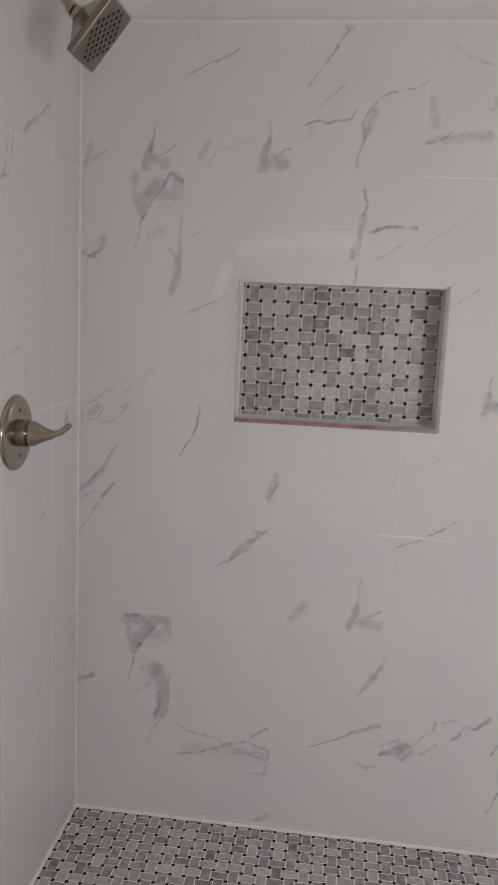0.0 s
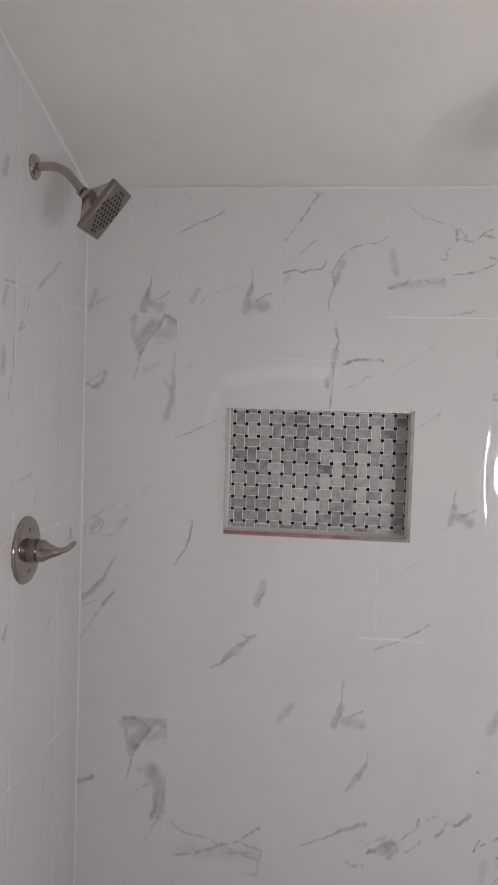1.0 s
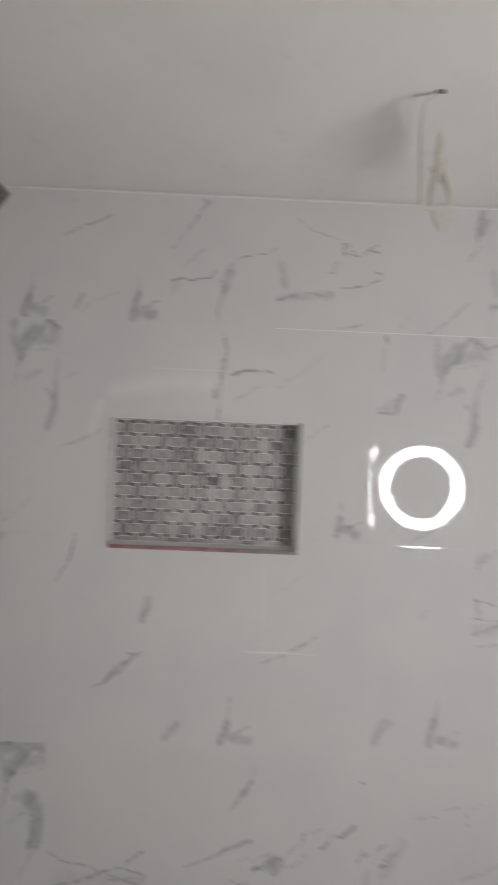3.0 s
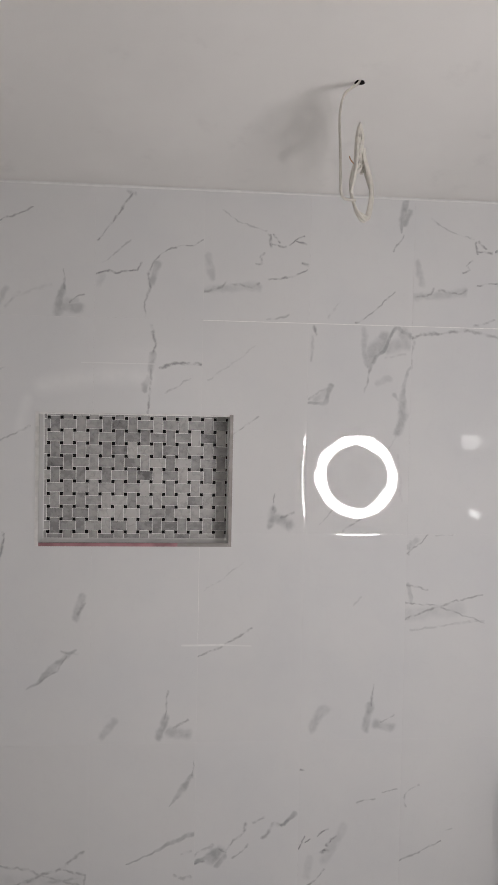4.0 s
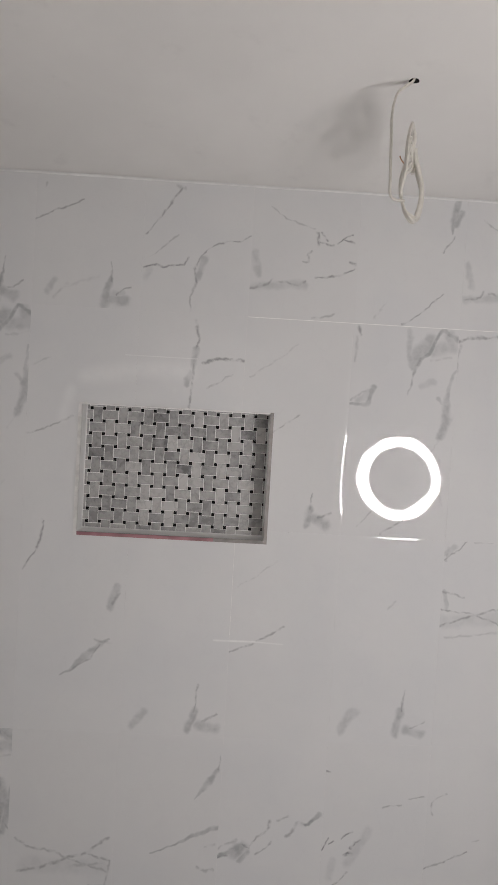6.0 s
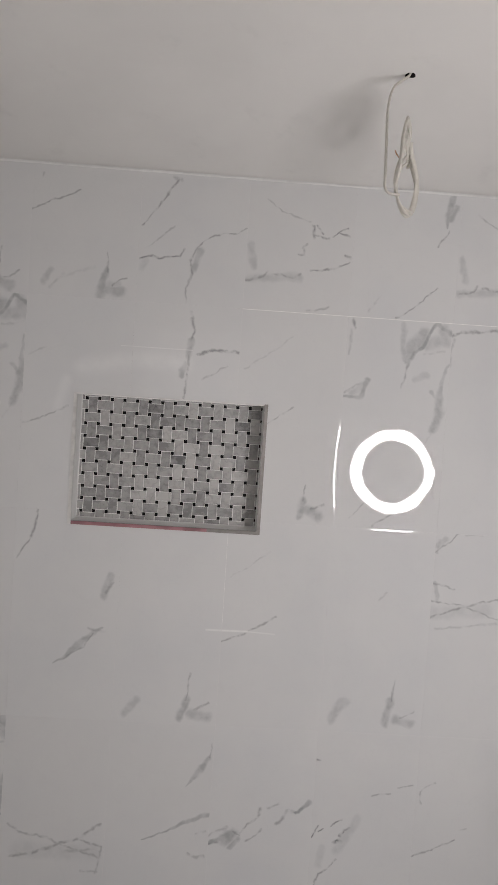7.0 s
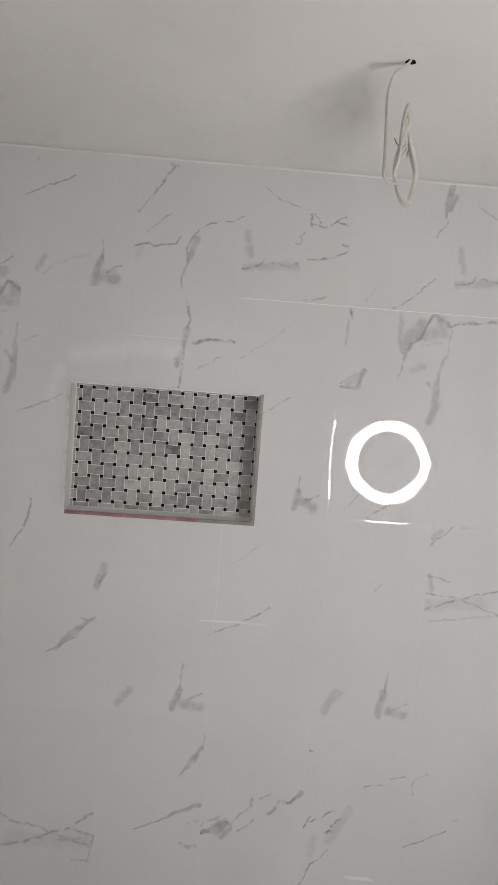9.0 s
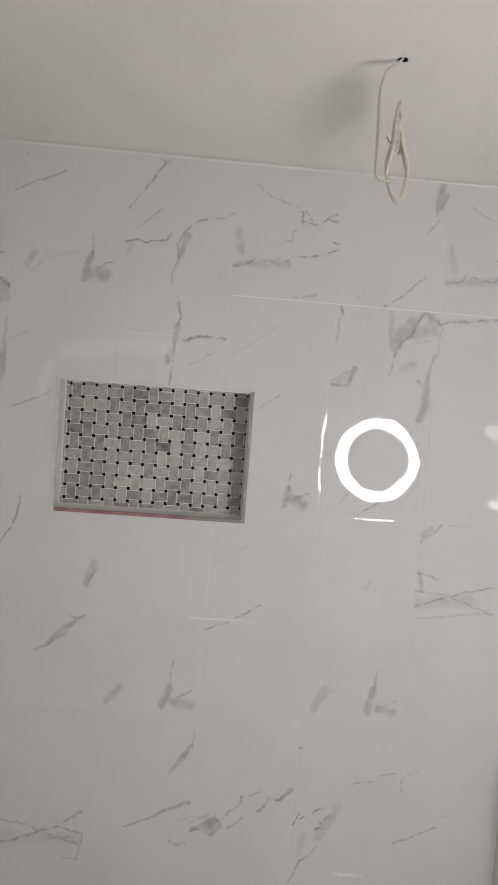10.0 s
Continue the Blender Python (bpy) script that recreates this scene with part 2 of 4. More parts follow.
NICHE_LINING = plain("niche_lining", (0.84, 0.835, 0.82), 0.4, vary=0.04, scale=20)
DARK = plain("dark_cavity", (0.01, 0.01, 0.01), 0.9)
BLACK_PLASTIC = plain("black_plastic", (0.03, 0.03, 0.032), 0.45)
RING_GLOW = glow("ring_diffuser", (1.0, 0.958, 0.957), RING_RADIANCE)


# ---- building helpers ----
def box(bm, x0, y0, z0, x1, y1, z1):
    v = [bm.verts.new(c) for c in ((x0, y0, z0), (x1, y0, z0), (x1, y1, z0), (x0, y1, z0), (x0, y0, z1), (x1, y0, z1), (x1, y1, z1), (x0, y1, z1))]
    for f in ((0, 3, 2, 1), (4, 5, 6, 7), (0, 1, 5, 4), (1, 2, 6, 5), (2, 3, 7, 6), (3, 0, 4, 7)):
        bm.faces.new([v[k] for k in f])
    return v


def lathe(bm, profile, axis_matrix, segments=40, square=0.0):
    """Turn (radius, height) pairs round the local z axis."""
    rings = []
    for r, h in profile:
        ring = []
        for s in range(segments):
            a = 2 * math.pi * s / segments
            ring.append(bm.verts.new(axis_matrix @ Vector((r * math.cos(a), r * math.sin(a), h))))
        rings.append(ring)
    for a, b in zip(rings, rings[1:]):
        for s in range(segments):
            bm.faces.new((a[s], a[(s + 1) % segments], b[(s + 1) % segments], b[s]))
    bm.faces.new(rings[0][::-1])
    bm.faces.new(rings[-1])


def tube(bm, points, radius, segments=12, flat=1.0, closed=False):
    """A round or flattened tube along points. radius: one number or one a point."""
    pts = [Vector(p) for p in points]
    rings = []
    up = Vector((0.13, 0.97, 0.2)).normalized()
    for k, p in enumerate(pts):
        d = (pts[min(k + 1, len(pts) - 1)] - pts[max(k - 1, 0)]).normalized()
        side = d.cross(up).normalized()
        other = d.cross(side).normalized()
        up = -other if other.dot(up) < 0 else other
        r = radius[k] if isinstance(radius, (list, tuple)) else radius
        rings.append([bm.verts.new(p + side * r * math.cos(2 * math.pi * s / segments) + up * r * flat * math.sin(2 * math.pi * s / segments)) for s in range(segments)])
    for a, b in zip(rings, rings[1:]):
        for s in range(segments):
            bm.faces.new((a[s], a[(s + 1) % segments], b[(s + 1) % segments], b[s]))
    bm.faces.new(rings[0][::-1])
    bm.faces.new(rings[-1])


def smooth_path(points, steps=8):
    """Points of a Catmull-Rom curve through the given ones."""
    p = [Vector(q) for q in points]
    p = [2 * p[0] - p[1], *p, 2 * p[-1] - p[-2]]
    out = []
    for k in range(1, len(p) - 2):
        for s in range(steps):
            u = s / steps
            a, b, c, d = p[k - 1:k + 3]
            out.append(0.5 * (2 * b + (c - a) * u + (2 * a - 5 * b + 4 * c - d) * u * u + (3 * b - a - 3 * c + d) * u ** 3))
    return out + [p[-2]]


def mesh_of(name, bm, material, smooth=0.0, bevel=0.0, bevel_segments=2):
    if bevel:
        sharp = [e for e in bm.edges if len(e.link_faces) == 2 and e.calc_face_angle(0) > 0.6]
        bmesh.ops.bevel(bm, geom=sharp, offset=bevel, segments=bevel_segments, affect="EDGES", profile=0.6)
    bmesh.ops.recalc_face_normals(bm, faces=bm.faces)
    me = bpy.data.meshes.new(name)
    bm.to_mesh(me)
    bm.free()
    if smooth:
        for f in me.polygons:
            f.use_smooth = True
        me.set_sharp_from_angle(angle=radians(smooth))
    me.materials.append(material)
    return me


def part(name, bm, material, parent, label="", smooth=0.0, bevel=0.0, kind="", bevel_segments=2):
    ob = new(name, mesh_of(name, bm, material, smooth, bevel, bevel_segments))
    ob.parent = parent
    return tagged(ob, label, kind=kind)


def thing(name, label, category, group="", kind=""):
    return tagged(new(name), label, category, group, kind)


def structure(name, bm, material, label, category, bevel=0.0):
    return tagged(new(name, mesh_of(name, bm, material, bevel=bevel)), label, category, kind="structure")


def lid(bm):
    """Let the tops of walls follow the sloping ceiling."""
    for v in bm.verts:
        if v.co.z > CEILING:
            v.co.z -= SLOPE * v.co.y
    return bm


# ---- structure ----
bm = bmesh.new()
nx0, nx1, nz0, nz1, nd = NICHE
G = 0.0006
for b in ((-0.15, G, -0.1, nx0, 0.2, CEILING + 0.1), (nx1, G, -0.1, WING + 0.15, 0.2, CEILING + 0.1), (nx0, G, -0.1, nx1, 0.2, nz0), (nx0, G, nz1, nx1, 0.2, CEILING + 0.1), (nx0, nd + 0.012, nz0, nx1, 0.2, nz1)):
    box(bm, *b)
wall_back = structure("wall_back", lid(bm), WALL_GROUT, "shower wall of polished white marble-look porcelain tiles with grey veins", "wall")

bm = bmesh.new()
box(bm, -0.15, -1.0, -0.1, -G, G - 0.002, CEILING + 0.1)
wall_left = structure("wall_left", lid(bm), WALL_GROUT, "tiled shower side wall of polished white marble-look porcelain", "wall")

bm = bmesh.new()
box(bm, WING + G, WING_END, -0.1, WING + 0.15, G - 0.002, CEILING + 0.1)
wall_right = structure("wall_right", lid(bm), WALL_GROUT, "tiled shower end wall of polished white marble-look porcelain", "wall")

bm = bmesh.new()
box(bm, -0.15, FRONT - 0.15, -0.1, 0.0, -1.002, CEILING + 0.1)
box(bm, RIGHT, FRONT - 0.15, -0.1, RIGHT + 0.15, 0.2, CEILING + 0.1)
box(bm, WING + 0.152, -0.002, -0.1, RIGHT - 0.002, 0.2, CEILING + 0.1)
box(bm, 0.002, FRONT - 0.15, -0.1, DOOR[0], FRONT, CEILING + 0.1)
box(bm, DOOR[1], FRONT - 0.15, -0.1, RIGHT - 0.002, FRONT, CEILING + 0.1)
box(bm, DOOR[0] + 0.001, FRONT - 0.149, 2.05, DOOR[1] - 0.001, FRONT - 0.001, CEILING + 0.1)
wall_room = structure("wall_front", lid(bm), WALL_PAINT, "plain painted bathroom walls closing the room", "wall")

HOLE = (1.232, -0.453, 0.0095)
bm = bmesh.new()
hx, hy, hr = HOLE
x0, x1, y0, y1 = -0.15, RIGHT + 0.15, FRONT - 0.15, 0.2
ring_in = [bm.verts.new((hx + hr * 1.25 * math.cos(a) * (1 + 0.12 * math.sin(3 * a)), hy + hr * math.sin(a) * (1 + 0.15 * math.cos(2 * a)), CEILING)) for a in [2 * math.pi * k / 16 for k in range(16)]]
ring_up = [bm.verts.new((v.co.x, v.co.y, CEILING + 0.05)) for v in ring_in]
half = 0.06
ring_out = []
for k in range(16):
    a = 2 * math.pi * k / 16
    c, s = math.cos(a), math.sin(a)
    q = half / max(abs(c), abs(s))
    ring_out.append(bm.verts.new((hx + q * c, hy + q * s, CEILING)))
for k in range(16):
    j = (k + 1) % 16
    bm.faces.new((ring_in[k], ring_in[j], ring_out[j], ring_out[k]))
    bm.faces.new((ring_up[k], ring_up[j], ring_in[j], ring_in[k]))
for a, b, c, d in ((x0, y0, hx - half, y1), (hx + half, y0, x1, y1), (hx - half, y0, hx + half, hy - half), (hx - half, hy + half, hx + half, y1)):
    bm.faces.new([bm.verts.new(q) for q in ((a, b, CEILING), (a, d, CEILING), (c, d, CEILING), (c, b, CEILING))])
box(bm, x0, y0, CEILING + 0.05, x1, y1, CEILING + 0.12)
for v in bm.verts:
    v.co.z -= SLOPE * v.co.y
me_ceiling = mesh_of("ceiling", bm, CEILING_PAINT)
ceiling = tagged(new("ceiling", me_ceiling), "painted off-white ceiling with faint smudges and a cable hole", "ceiling", kind="structure")
me_ceiling.materials.append(DARK)
for f in me_ceiling.polygons:
    if f.center.z > CEILING - SLOPE * f.center.y + 0.001:
        f.material_index = 1

bm = bmesh.new()
box(bm, 0.0, -1.1, -0.12, WING, 0.0, -0.0006)
floor = structure("floor", bm, GROUT, "shower floor of grey marble basketweave mosaic with black dots", "floor")
bm = bmesh.new()
box(bm, 0.0, FRONT, -0.12, RIGHT, -1.102, 0.0)
box(bm, WING + 0.152, -1.101, -0.12, RIGHT, -0.002, 0.0)
box(bm, WING + 0.001, -1.101, -0.12, WING + 0.151, WING_END - 0.001, 0.0)
structure("floor_room", bm, plain("pale_floor", (0.62, 0.61, 0.59), 0.5), "pale bathroom floor outside the shower", "floor")


# ---- caulk lines and niche trim ----
def bead(bm, a, b, r, out1, out2):
    """A quarter-round bead of caulk in a corner from a to b; out1 and out2 point away from the two walls."""
    a, b, o1, o2 = Vector(a), Vector(b), Vector(out1), Vector(out2)
    n = max(2, int((b - a).length / 0.03))
    rows = []
    for k in range(n + 1):
        p = a.lerp(b, k / n)
        w = r * (1 + 0.35 * noise.noise(p * 23))
        rows.append([bm.verts.new(p + o1 * w), bm.verts.new(p + (o1 + o2) * w * 0.36), bm.verts.new(p + o2 * w), bm.verts.new(p)])
    for p, q in zip(rows, rows[1:]):
        for k in range(4):
            bm.faces.new((p[k], p[(k + 1) % 4], q[(k + 1) % 4], q[k]))


for a, b, r, o1, o2 in (((0, 0, CEILING), (WING, 0, CEILING), 0.006, (0, -1, 0), (0, 0, -1)), ((0, 0, 0), (0, 0, CEILING), 0.0042, (1, 0, 0), (0, -1, 0)),
                        ((0, 0, CEILING), (0, -1, CEILING + SLOPE), 0.005, (1, 0, 0), (0, 0, -1)), ((0, 0, 0.0), (1.825, 0, 0.0), 0.006, (0, -1, 0), (0, 0, 1)),
                        ((0, 0, 0.0), (0, -1, 0.0), 0.006, (1, 0, 0), (0, 0, 1))):
    bm = bmesh.new()
    bead(bm, a, b, r, o1, o2)
    ob = new("trim", mesh_of("trim", bm, CAULK, smooth=50))
    tagged(ob, "thin bead of white caulk along a corner joint", "caulk", kind="structure")

# ---- unseen hall behind the camera, added to hold a fill light ----
bm = bmesh.new()
h0, h1 = FRONT - 0.151, FRONT - 1.9
for q in ((-0.6, h1 - 0.1, -0.1, 2.4, h1, 2.5), (-0.7, h1 - 0.1, -0.1, -0.6, h0, 2.5), (2.4, h1 - 0.1, -0.1, 2.5, h0, 2.5), (-0.7, h1 - 0.1, 2.5, 2.5, h0, 2.6), (-0.7, h1 - 0.1, -0.2, 2.5, FRONT - 0.001, -0.1)):
    box(bm, *q)
structure("wall_fill_hall", bm, WALL_PAINT, "unseen painted hall added behind the camera to hold a fill light", "wall")
hall_fill = thing("fill_light", "round frosted fill light added in the unseen hall", "lamp")
bm = bmesh.new()
lathe(bm, ((0.17, 0.0), (0.17, -0.02), (0.15, -0.05), (0.09, -0.07), (0.02, -0.075)), pose(0.8, FRONT - 0.85, 2.4985), 40)
part("diffuser", bm, glow("fill_glow", (1.0, 0.95, 0.95), HALL_FILL), hall_fill, smooth=50)
bm = bmesh.new()
lathe(bm, ((0.185, 0.0), (0.185, -0.018), (0.172, -0.02)), pose(0.8, FRONT - 0.85, 2.4995), 40)
part("rim", bm, CAULK, hall_fill, smooth=40)

# ---- fill light added at the bathroom ceiling, beside the shower and out of view ----
bath_fill = thing("fill_light", "flat round fill light added at the bathroom ceiling, out of view", "lamp")
bx, by = 2.2, -2.4
tilted = Matrix.Translation((bx, by, CEILING - SLOPE * by)) @ Euler((-math.atan(SLOPE), 0, 0)).to_matrix().to_4x4()
bm = bmesh.new()
lathe(bm, ((0.15, 0.0), (0.15, -0.0012), (0.149, -0.002)), tilted, 40)
part("diffuser", bm, glow("fill_glow", (1.0, 0.958, 0.957), BATH_FILL), bath_fill, smooth=50)
bm = bmesh.new()
lathe(bm, ((0.165, 0.002), (0.165, -0.0005), (0.164, -0.001)), tilted, 40)
part("rim", bm, CAULK, bath_fill, smooth=40)


# ---- made-up lights on the far wall for two spots mirrored in the tiles ----
upper_spot_light = thing("upper_spot_light", "made-up frosted glass light giving the upper bright spot in the tiles", "lamp")
bm = bmesh.new()
lathe(bm, ((0.030, 0.0), (0.044, 0.004), (0.052, 0.040), (0.052, 0.078), (0.047, 0.084)), pose(RIGHT - 0.075, -2.41, 1.404), 32)
part("shade", bm, glow("dim_frosted_glass", (1.0, 0.97, 0.95), 4.5), upper_spot_light, "frosted white glass shade", smooth=50)
bm = bmesh.new()
tube(bm, [(RIGHT - 0.004, -2.41, 1.385), (RIGHT - 0.05, -2.41, 1.385), (RIGHT - 0.075, -2.41, 1.394), (RIGHT - 0.075, -2.41, 1.403)], 0.008)
part("arm", bm, NICKEL, upper_spot_light, smooth=50)
bm = bmesh.new()
lathe(bm, ((0.045, 0.0), (0.045, -0.006), (0.038, -0.010)), pose(RIGHT - 0.0005, -2.41, 1.385, 0, 90, 0), 32)
part("backplate", bm, NICKEL, upper_spot_light, smooth=40)
lower_spot_light = thing("lower_spot_light", "made-up small glowing block giving the lower bright spot in the tiles", "lamp")
bm = bmesh.new()
box(bm, RIGHT - 0.045, -2.475, 0.975, RIGHT - 0.006, -2.425, 1.020)
part("diffuser", bm, glow("bright_diffuser", (1.0, 0.98, 0.97), 9.0), lower_spot_light, "glowing frosted cover", bevel=0.006)
bm = bmesh.new()
box(bm, RIGHT - 0.0055, -2.485, 0.955, RIGHT - 0.0005, -2.415, 1.065)
part("wall_plate", bm, CAULK, lower_spot_light, bevel=0.002)

# ---- printed veins of the tiles: half widths in mm, strength, then points along the wall and up ----
def flame(dx=0.0, dz=0.0):
    """The large flame-shaped vein that the print repeats, hanging from the top of a tile."""
    shape = [(5, 8, .5, 1.458, 1.845, 1.432, 1.804), (8, 6, .5, 1.432, 1.804, 1.401, 1.764), (6, 2.2, .5, 1.401, 1.764, 1.384, 1.721, 1.370, 1.659), (18, 21, .38, 1.424, 1.822, 1.392, 1.784),
             (20, 8, .38, 1.392, 1.784, 1.385, 1.738), (8, 9, .26, 1.366, 1.846, 1.364, 1.800), (9, 8, .28, 1.364, 1.800, 1.379, 1.745), (6, 7, .45, 1.462, 1.848, 1.500, 1.824), (14, 14, .28, 1.478, 1.836, 1.493, 1.800),
             (18, 18, .26, 1.434, 1.792, 1.485, 1.806), (4, 4, .2, 1.430, 1.762, 1.490, 1.775), (9, 9, .2, 1.408, 1.685, 1.441, 1.700), (3, 7, .28, 1.500, 1.737, 1.490, 1.670), (7, 12, .36, 1.490, 1.670, 1.483, 1.600),
             (13, 10, .38, 1.483, 1.600, 1.470, 1.545), (5, 2, .3, 1.470, 1.545, 1.445, 1.495), (7, 4, .25, 1.462, 1.655, 1.481, 1.631)]
    return [(w, e, k, *[q + (dz if n % 2 else dx) for n, q in enumerate(line)]) for w, e, k, *line in shape]


BACK_VEINS = {}
BACK_VEINS["r0c0"] = [(2, 4, .5, 0.204, 1.985, 0.201, 1.957, 0.192, 1.907), (9, 14, .42, 0.192, 1.918, 0.180, 1.861), (15, 15, .36, 0.193, 1.885, 0.231, 1.872), (3, 3, .5, 0.215, 1.899, 0.229, 1.900, 0.257, 1.919), (9, 9, .28, 0.012, 1.871, 0.036, 1.917), (5, 5, .25, 0.036, 1.880, 0.076, 1.905), (6, 6, .4, 0.007, 1.852, 0.016, 1.859)]
BACK_VEINS["r0c1"] = [(9, 9, .25, 0.324, 1.893, 0.350, 1.927), (5, 5, .25, 0.345, 1.879, 0.382, 1.918), (2, 4, .5, 0.504, 1.990, 0.504, 1.934), (8, 14, .42, 0.501, 1.933, 0.487, 1.869), (15, 15, .36, 0.504, 1.886, 0.542, 1.877), (3, 3, .55, 0.522, 1.894, 0.538, 1.908, 0.559, 1.919), (3, 3, .6, 0.284, 2.098, 0.325, 2.113, 0.371, 2.132, 0.417, 2.152), (5, 5, .14, 0.367, 1.908, 0.468, 1.943), (3, 3, .35, 0.309, 2.198, 0.308, 2.183), (10, 10, .25, 0.491, 1.898, 0.535, 1.901)]
BACK_VEINS["r0c2"] = [(4, 2.5, .6, 0.694, 2.206, 0.650, 2.145, 0.598, 2.071), (6, 6, .5, 0.681, 2.208, 0.697, 2.205), (3, 3, .35, 0.687, 2.072, 0.644, 2.038, 0.611, 2.012), (3.5, 3.5, .8, 0.595, 1.977, 0.627, 1.987, 0.648, 1.981, 0.677, 1.988, 0.707, 1.993, 0.720, 2.013), (2.5, 2.5, .6, 0.899, 2.088, 0.864, 2.066, 0.829, 2.064, 0.779, 2.043, 0.754, 2.017, 0.741, 1.988), (4, 4, .65, 0.741, 1.988, 0.744, 1.945), (4, 3, .5, 0.744, 1.945, 0.730, 1.903, 0.731, 1.862), (10, 10, .32, 0.765, 2.013, 0.747, 1.965), (10, 10, .16, 0.602, 1.953, 0.608, 1.970)]
BACK_VEINS["r0c3"] = [(3, 3, .35, 0.945, 2.169, 0.995, 2.138, 1.074, 2.114), (4, 4, .7, 1.081, 2.105, 1.087, 2.071), (3.5, 3.5, .65, 1.091, 2.106, 1.110, 2.087), (3.5, 3.5, .75, 1.089, 2.079, 1.129, 2.074), (3, 3, .8, 1.141, 2.078, 1.158, 2.094, 1.182, 2.101), (3, 3, .7, 1.158, 2.088, 1.190, 2.081), (3.5, 3.5, .6, 1.055, 2.039, 1.070, 2.054), (3.5, 3.5, .6, 1.045, 2.019, 1.063, 2.022, 1.059, 2.036), (5, 5, .7, 1.178, 2.027, 1.194, 2.021), (3, 3, .65, 1.192, 2.008, 1.159, 1.988, 1.084, 1.979), (4, 4, .5, 0.900, 1.938, 0.947, 1.951, 0.959, 1.969), (4, 4, .45, 0.974, 1.961, 1.037, 1.955, 1.056, 1.966), (10, 10, .22, 0.909, 2.037, 0.921, 1.978), (4, 4, .4, 1.081, 1.862, 1.105, 1.864, 1.140, 1.878), (12, 12, .2, 0.906, 1.942, 1.050, 1.959)]
BACK_VEINS["r0c4"] = [(7, 14, .42, 1.480, 2.217, 1.473, 2.160), (14, 3, .42, 1.473, 2.160, 1.470, 2.128), (9, 9, .38, 1.492, 2.185, 1.482, 2.149), (3, 3, .5, 1.474, 2.118, 1.446, 2.072), (2.5, 3.5, .55, 1.453, 1.955, 1.397, 1.900, 1.338, 1.857), (4, 4, .22, 1.290, 1.922, 1.260, 1.872)]
BACK_VEINS["r1c0"] = flame(-1.214) + [(7, 7, .4, 0.065, 1.683, 0.059, 1.653), (7, 7, .42, 0.059, 1.653, 0.029, 1.633), (4, 4, .4, 0.006, 1.641, 0.047, 1.625), (12, 12, .38, 0.020, 1.220, 0.056, 1.213), (5, 5, .25, 0.037, 1.238, 0.098, 1.276), (4, 4, .35, 0.011, 1.211, 0.091, 1.232), (3, 3, .28, 0.125, 1.260, 0.177, 1.305, 0.228, 1.350), (4, 4, .35, 0.058, 1.678, 0.030, 1.655, 0.008, 1.640)]
BACK_VEINS["r1c1"] = [(3.5, 3.5, .45, 0.288, 1.490, 0.351, 1.510, 0.413, 1.547), (3, 3, .22, 0.295, 1.683, 0.341, 1.710), (3, 3, .28, 0.592, 1.639, 0.687, 1.662), (3, 3, .3, 0.165, 1.409, 0.225, 1.470), (4, 4, .55, 0.340, 1.241, 0.338, 1.208)]
BACK_VEINS["r1c2"] = [(4, 4, .6, 0.749, 1.835, 0.760, 1.788, 0.752, 1.739, 0.747, 1.658, 0.741, 1.577), (9, 9, .32, 0.754, 1.755, 0.749, 1.707), (4.5, 4.5, .7, 0.773, 1.716, 0.796, 1.726, 0.836, 1.732, 0.893, 1.730), (3, 3, .3, 0.793, 1.645, 0.863, 1.690), (3, 3, .3, 0.909, 1.734, 0.919, 1.654), (7, 7, .35, 0.728, 1.657, 0.742, 1.690)]
BACK_VEINS["r1c3"] = [(3, 3, .2, 0.912, 1.686, 0.967, 1.722, 1.044, 1.784), (3, 3, .45, 0.988, 1.531, 1.059, 1.582), (3, 3, .5, 1.110, 1.363, 1.107, 1.313), (12, 12, .4, 1.107, 1.313, 1.101, 1.266), (16, 16, .35, 1.121, 1.289, 1.155, 1.269), (4, 4, .5, 1.132, 1.289, 1.169, 1.308)]
BACK_VEINS["r1c4"] = flame() + [(5, 5, .65, 1.217, 1.845, 1.225, 1.821), (5, 5, .3, 1.214, 1.820, 1.211, 1.747), (3, 3, .35, 1.247, 1.271, 1.286, 1.315), (3.5, 3.5, .55, 1.316, 1.250, 1.347, 1.277, 1.379, 1.296), (5, 5, .12, 1.474, 1.477, 1.485, 1.344), (5, 8, .4, 1.203, 1.629, 1.250, 1.628), (8, 9, .42, 1.250, 1.628, 1.270, 1.672), (4, 4, .35, 1.204, 1.636, 1.233, 1.655, 1.262, 1.670), (10, 10, .2, 1.225, 1.640, 1.258, 1.655)]
BACK_VEINS["r1c5"] = [(5, 5, .55, 1.504, 1.817, 1.536, 1.831, 1.672, 1.848), (5, 5, .35, 1.513, 1.809, 1.503, 1.727), (5, 5, .4, 1.672, 1.848, 1.771, 1.828)]
BACK_VEINS["r2c0"] = [(4, 4, .4, 0.009, 1.177, 0.019, 1.226, 0.047, 1.241, 0.069, 1.222, 0.054, 1.189, 0.026, 1.183), (9, 9, .28, 0.030, 1.205, 0.050, 1.222), (4, 5, .35, 0.065, 1.179, 0.114, 1.192, 0.141, 1.236), (8, 10, .36, 0.004, 0.988, 0.031, 1.010, 0.060, 1.040), (10, 3, .34, 0.060, 1.040, 0.074, 1.055, 0.111, 1.116), (4, 4, .5, 0.031, 1.005, 0.068, 1.044), (3, 5, .4, 0.007, 0.864, 0.044, 0.925, 0.081, 0.980), (8, 5, .38, 0.078, 0.976, 0.108, 1.009), (4, 4, .3, 0.009, 0.960, 0.050, 0.985), (3, 3, .3, 0.112, 1.220, 0.140, 1.240)]
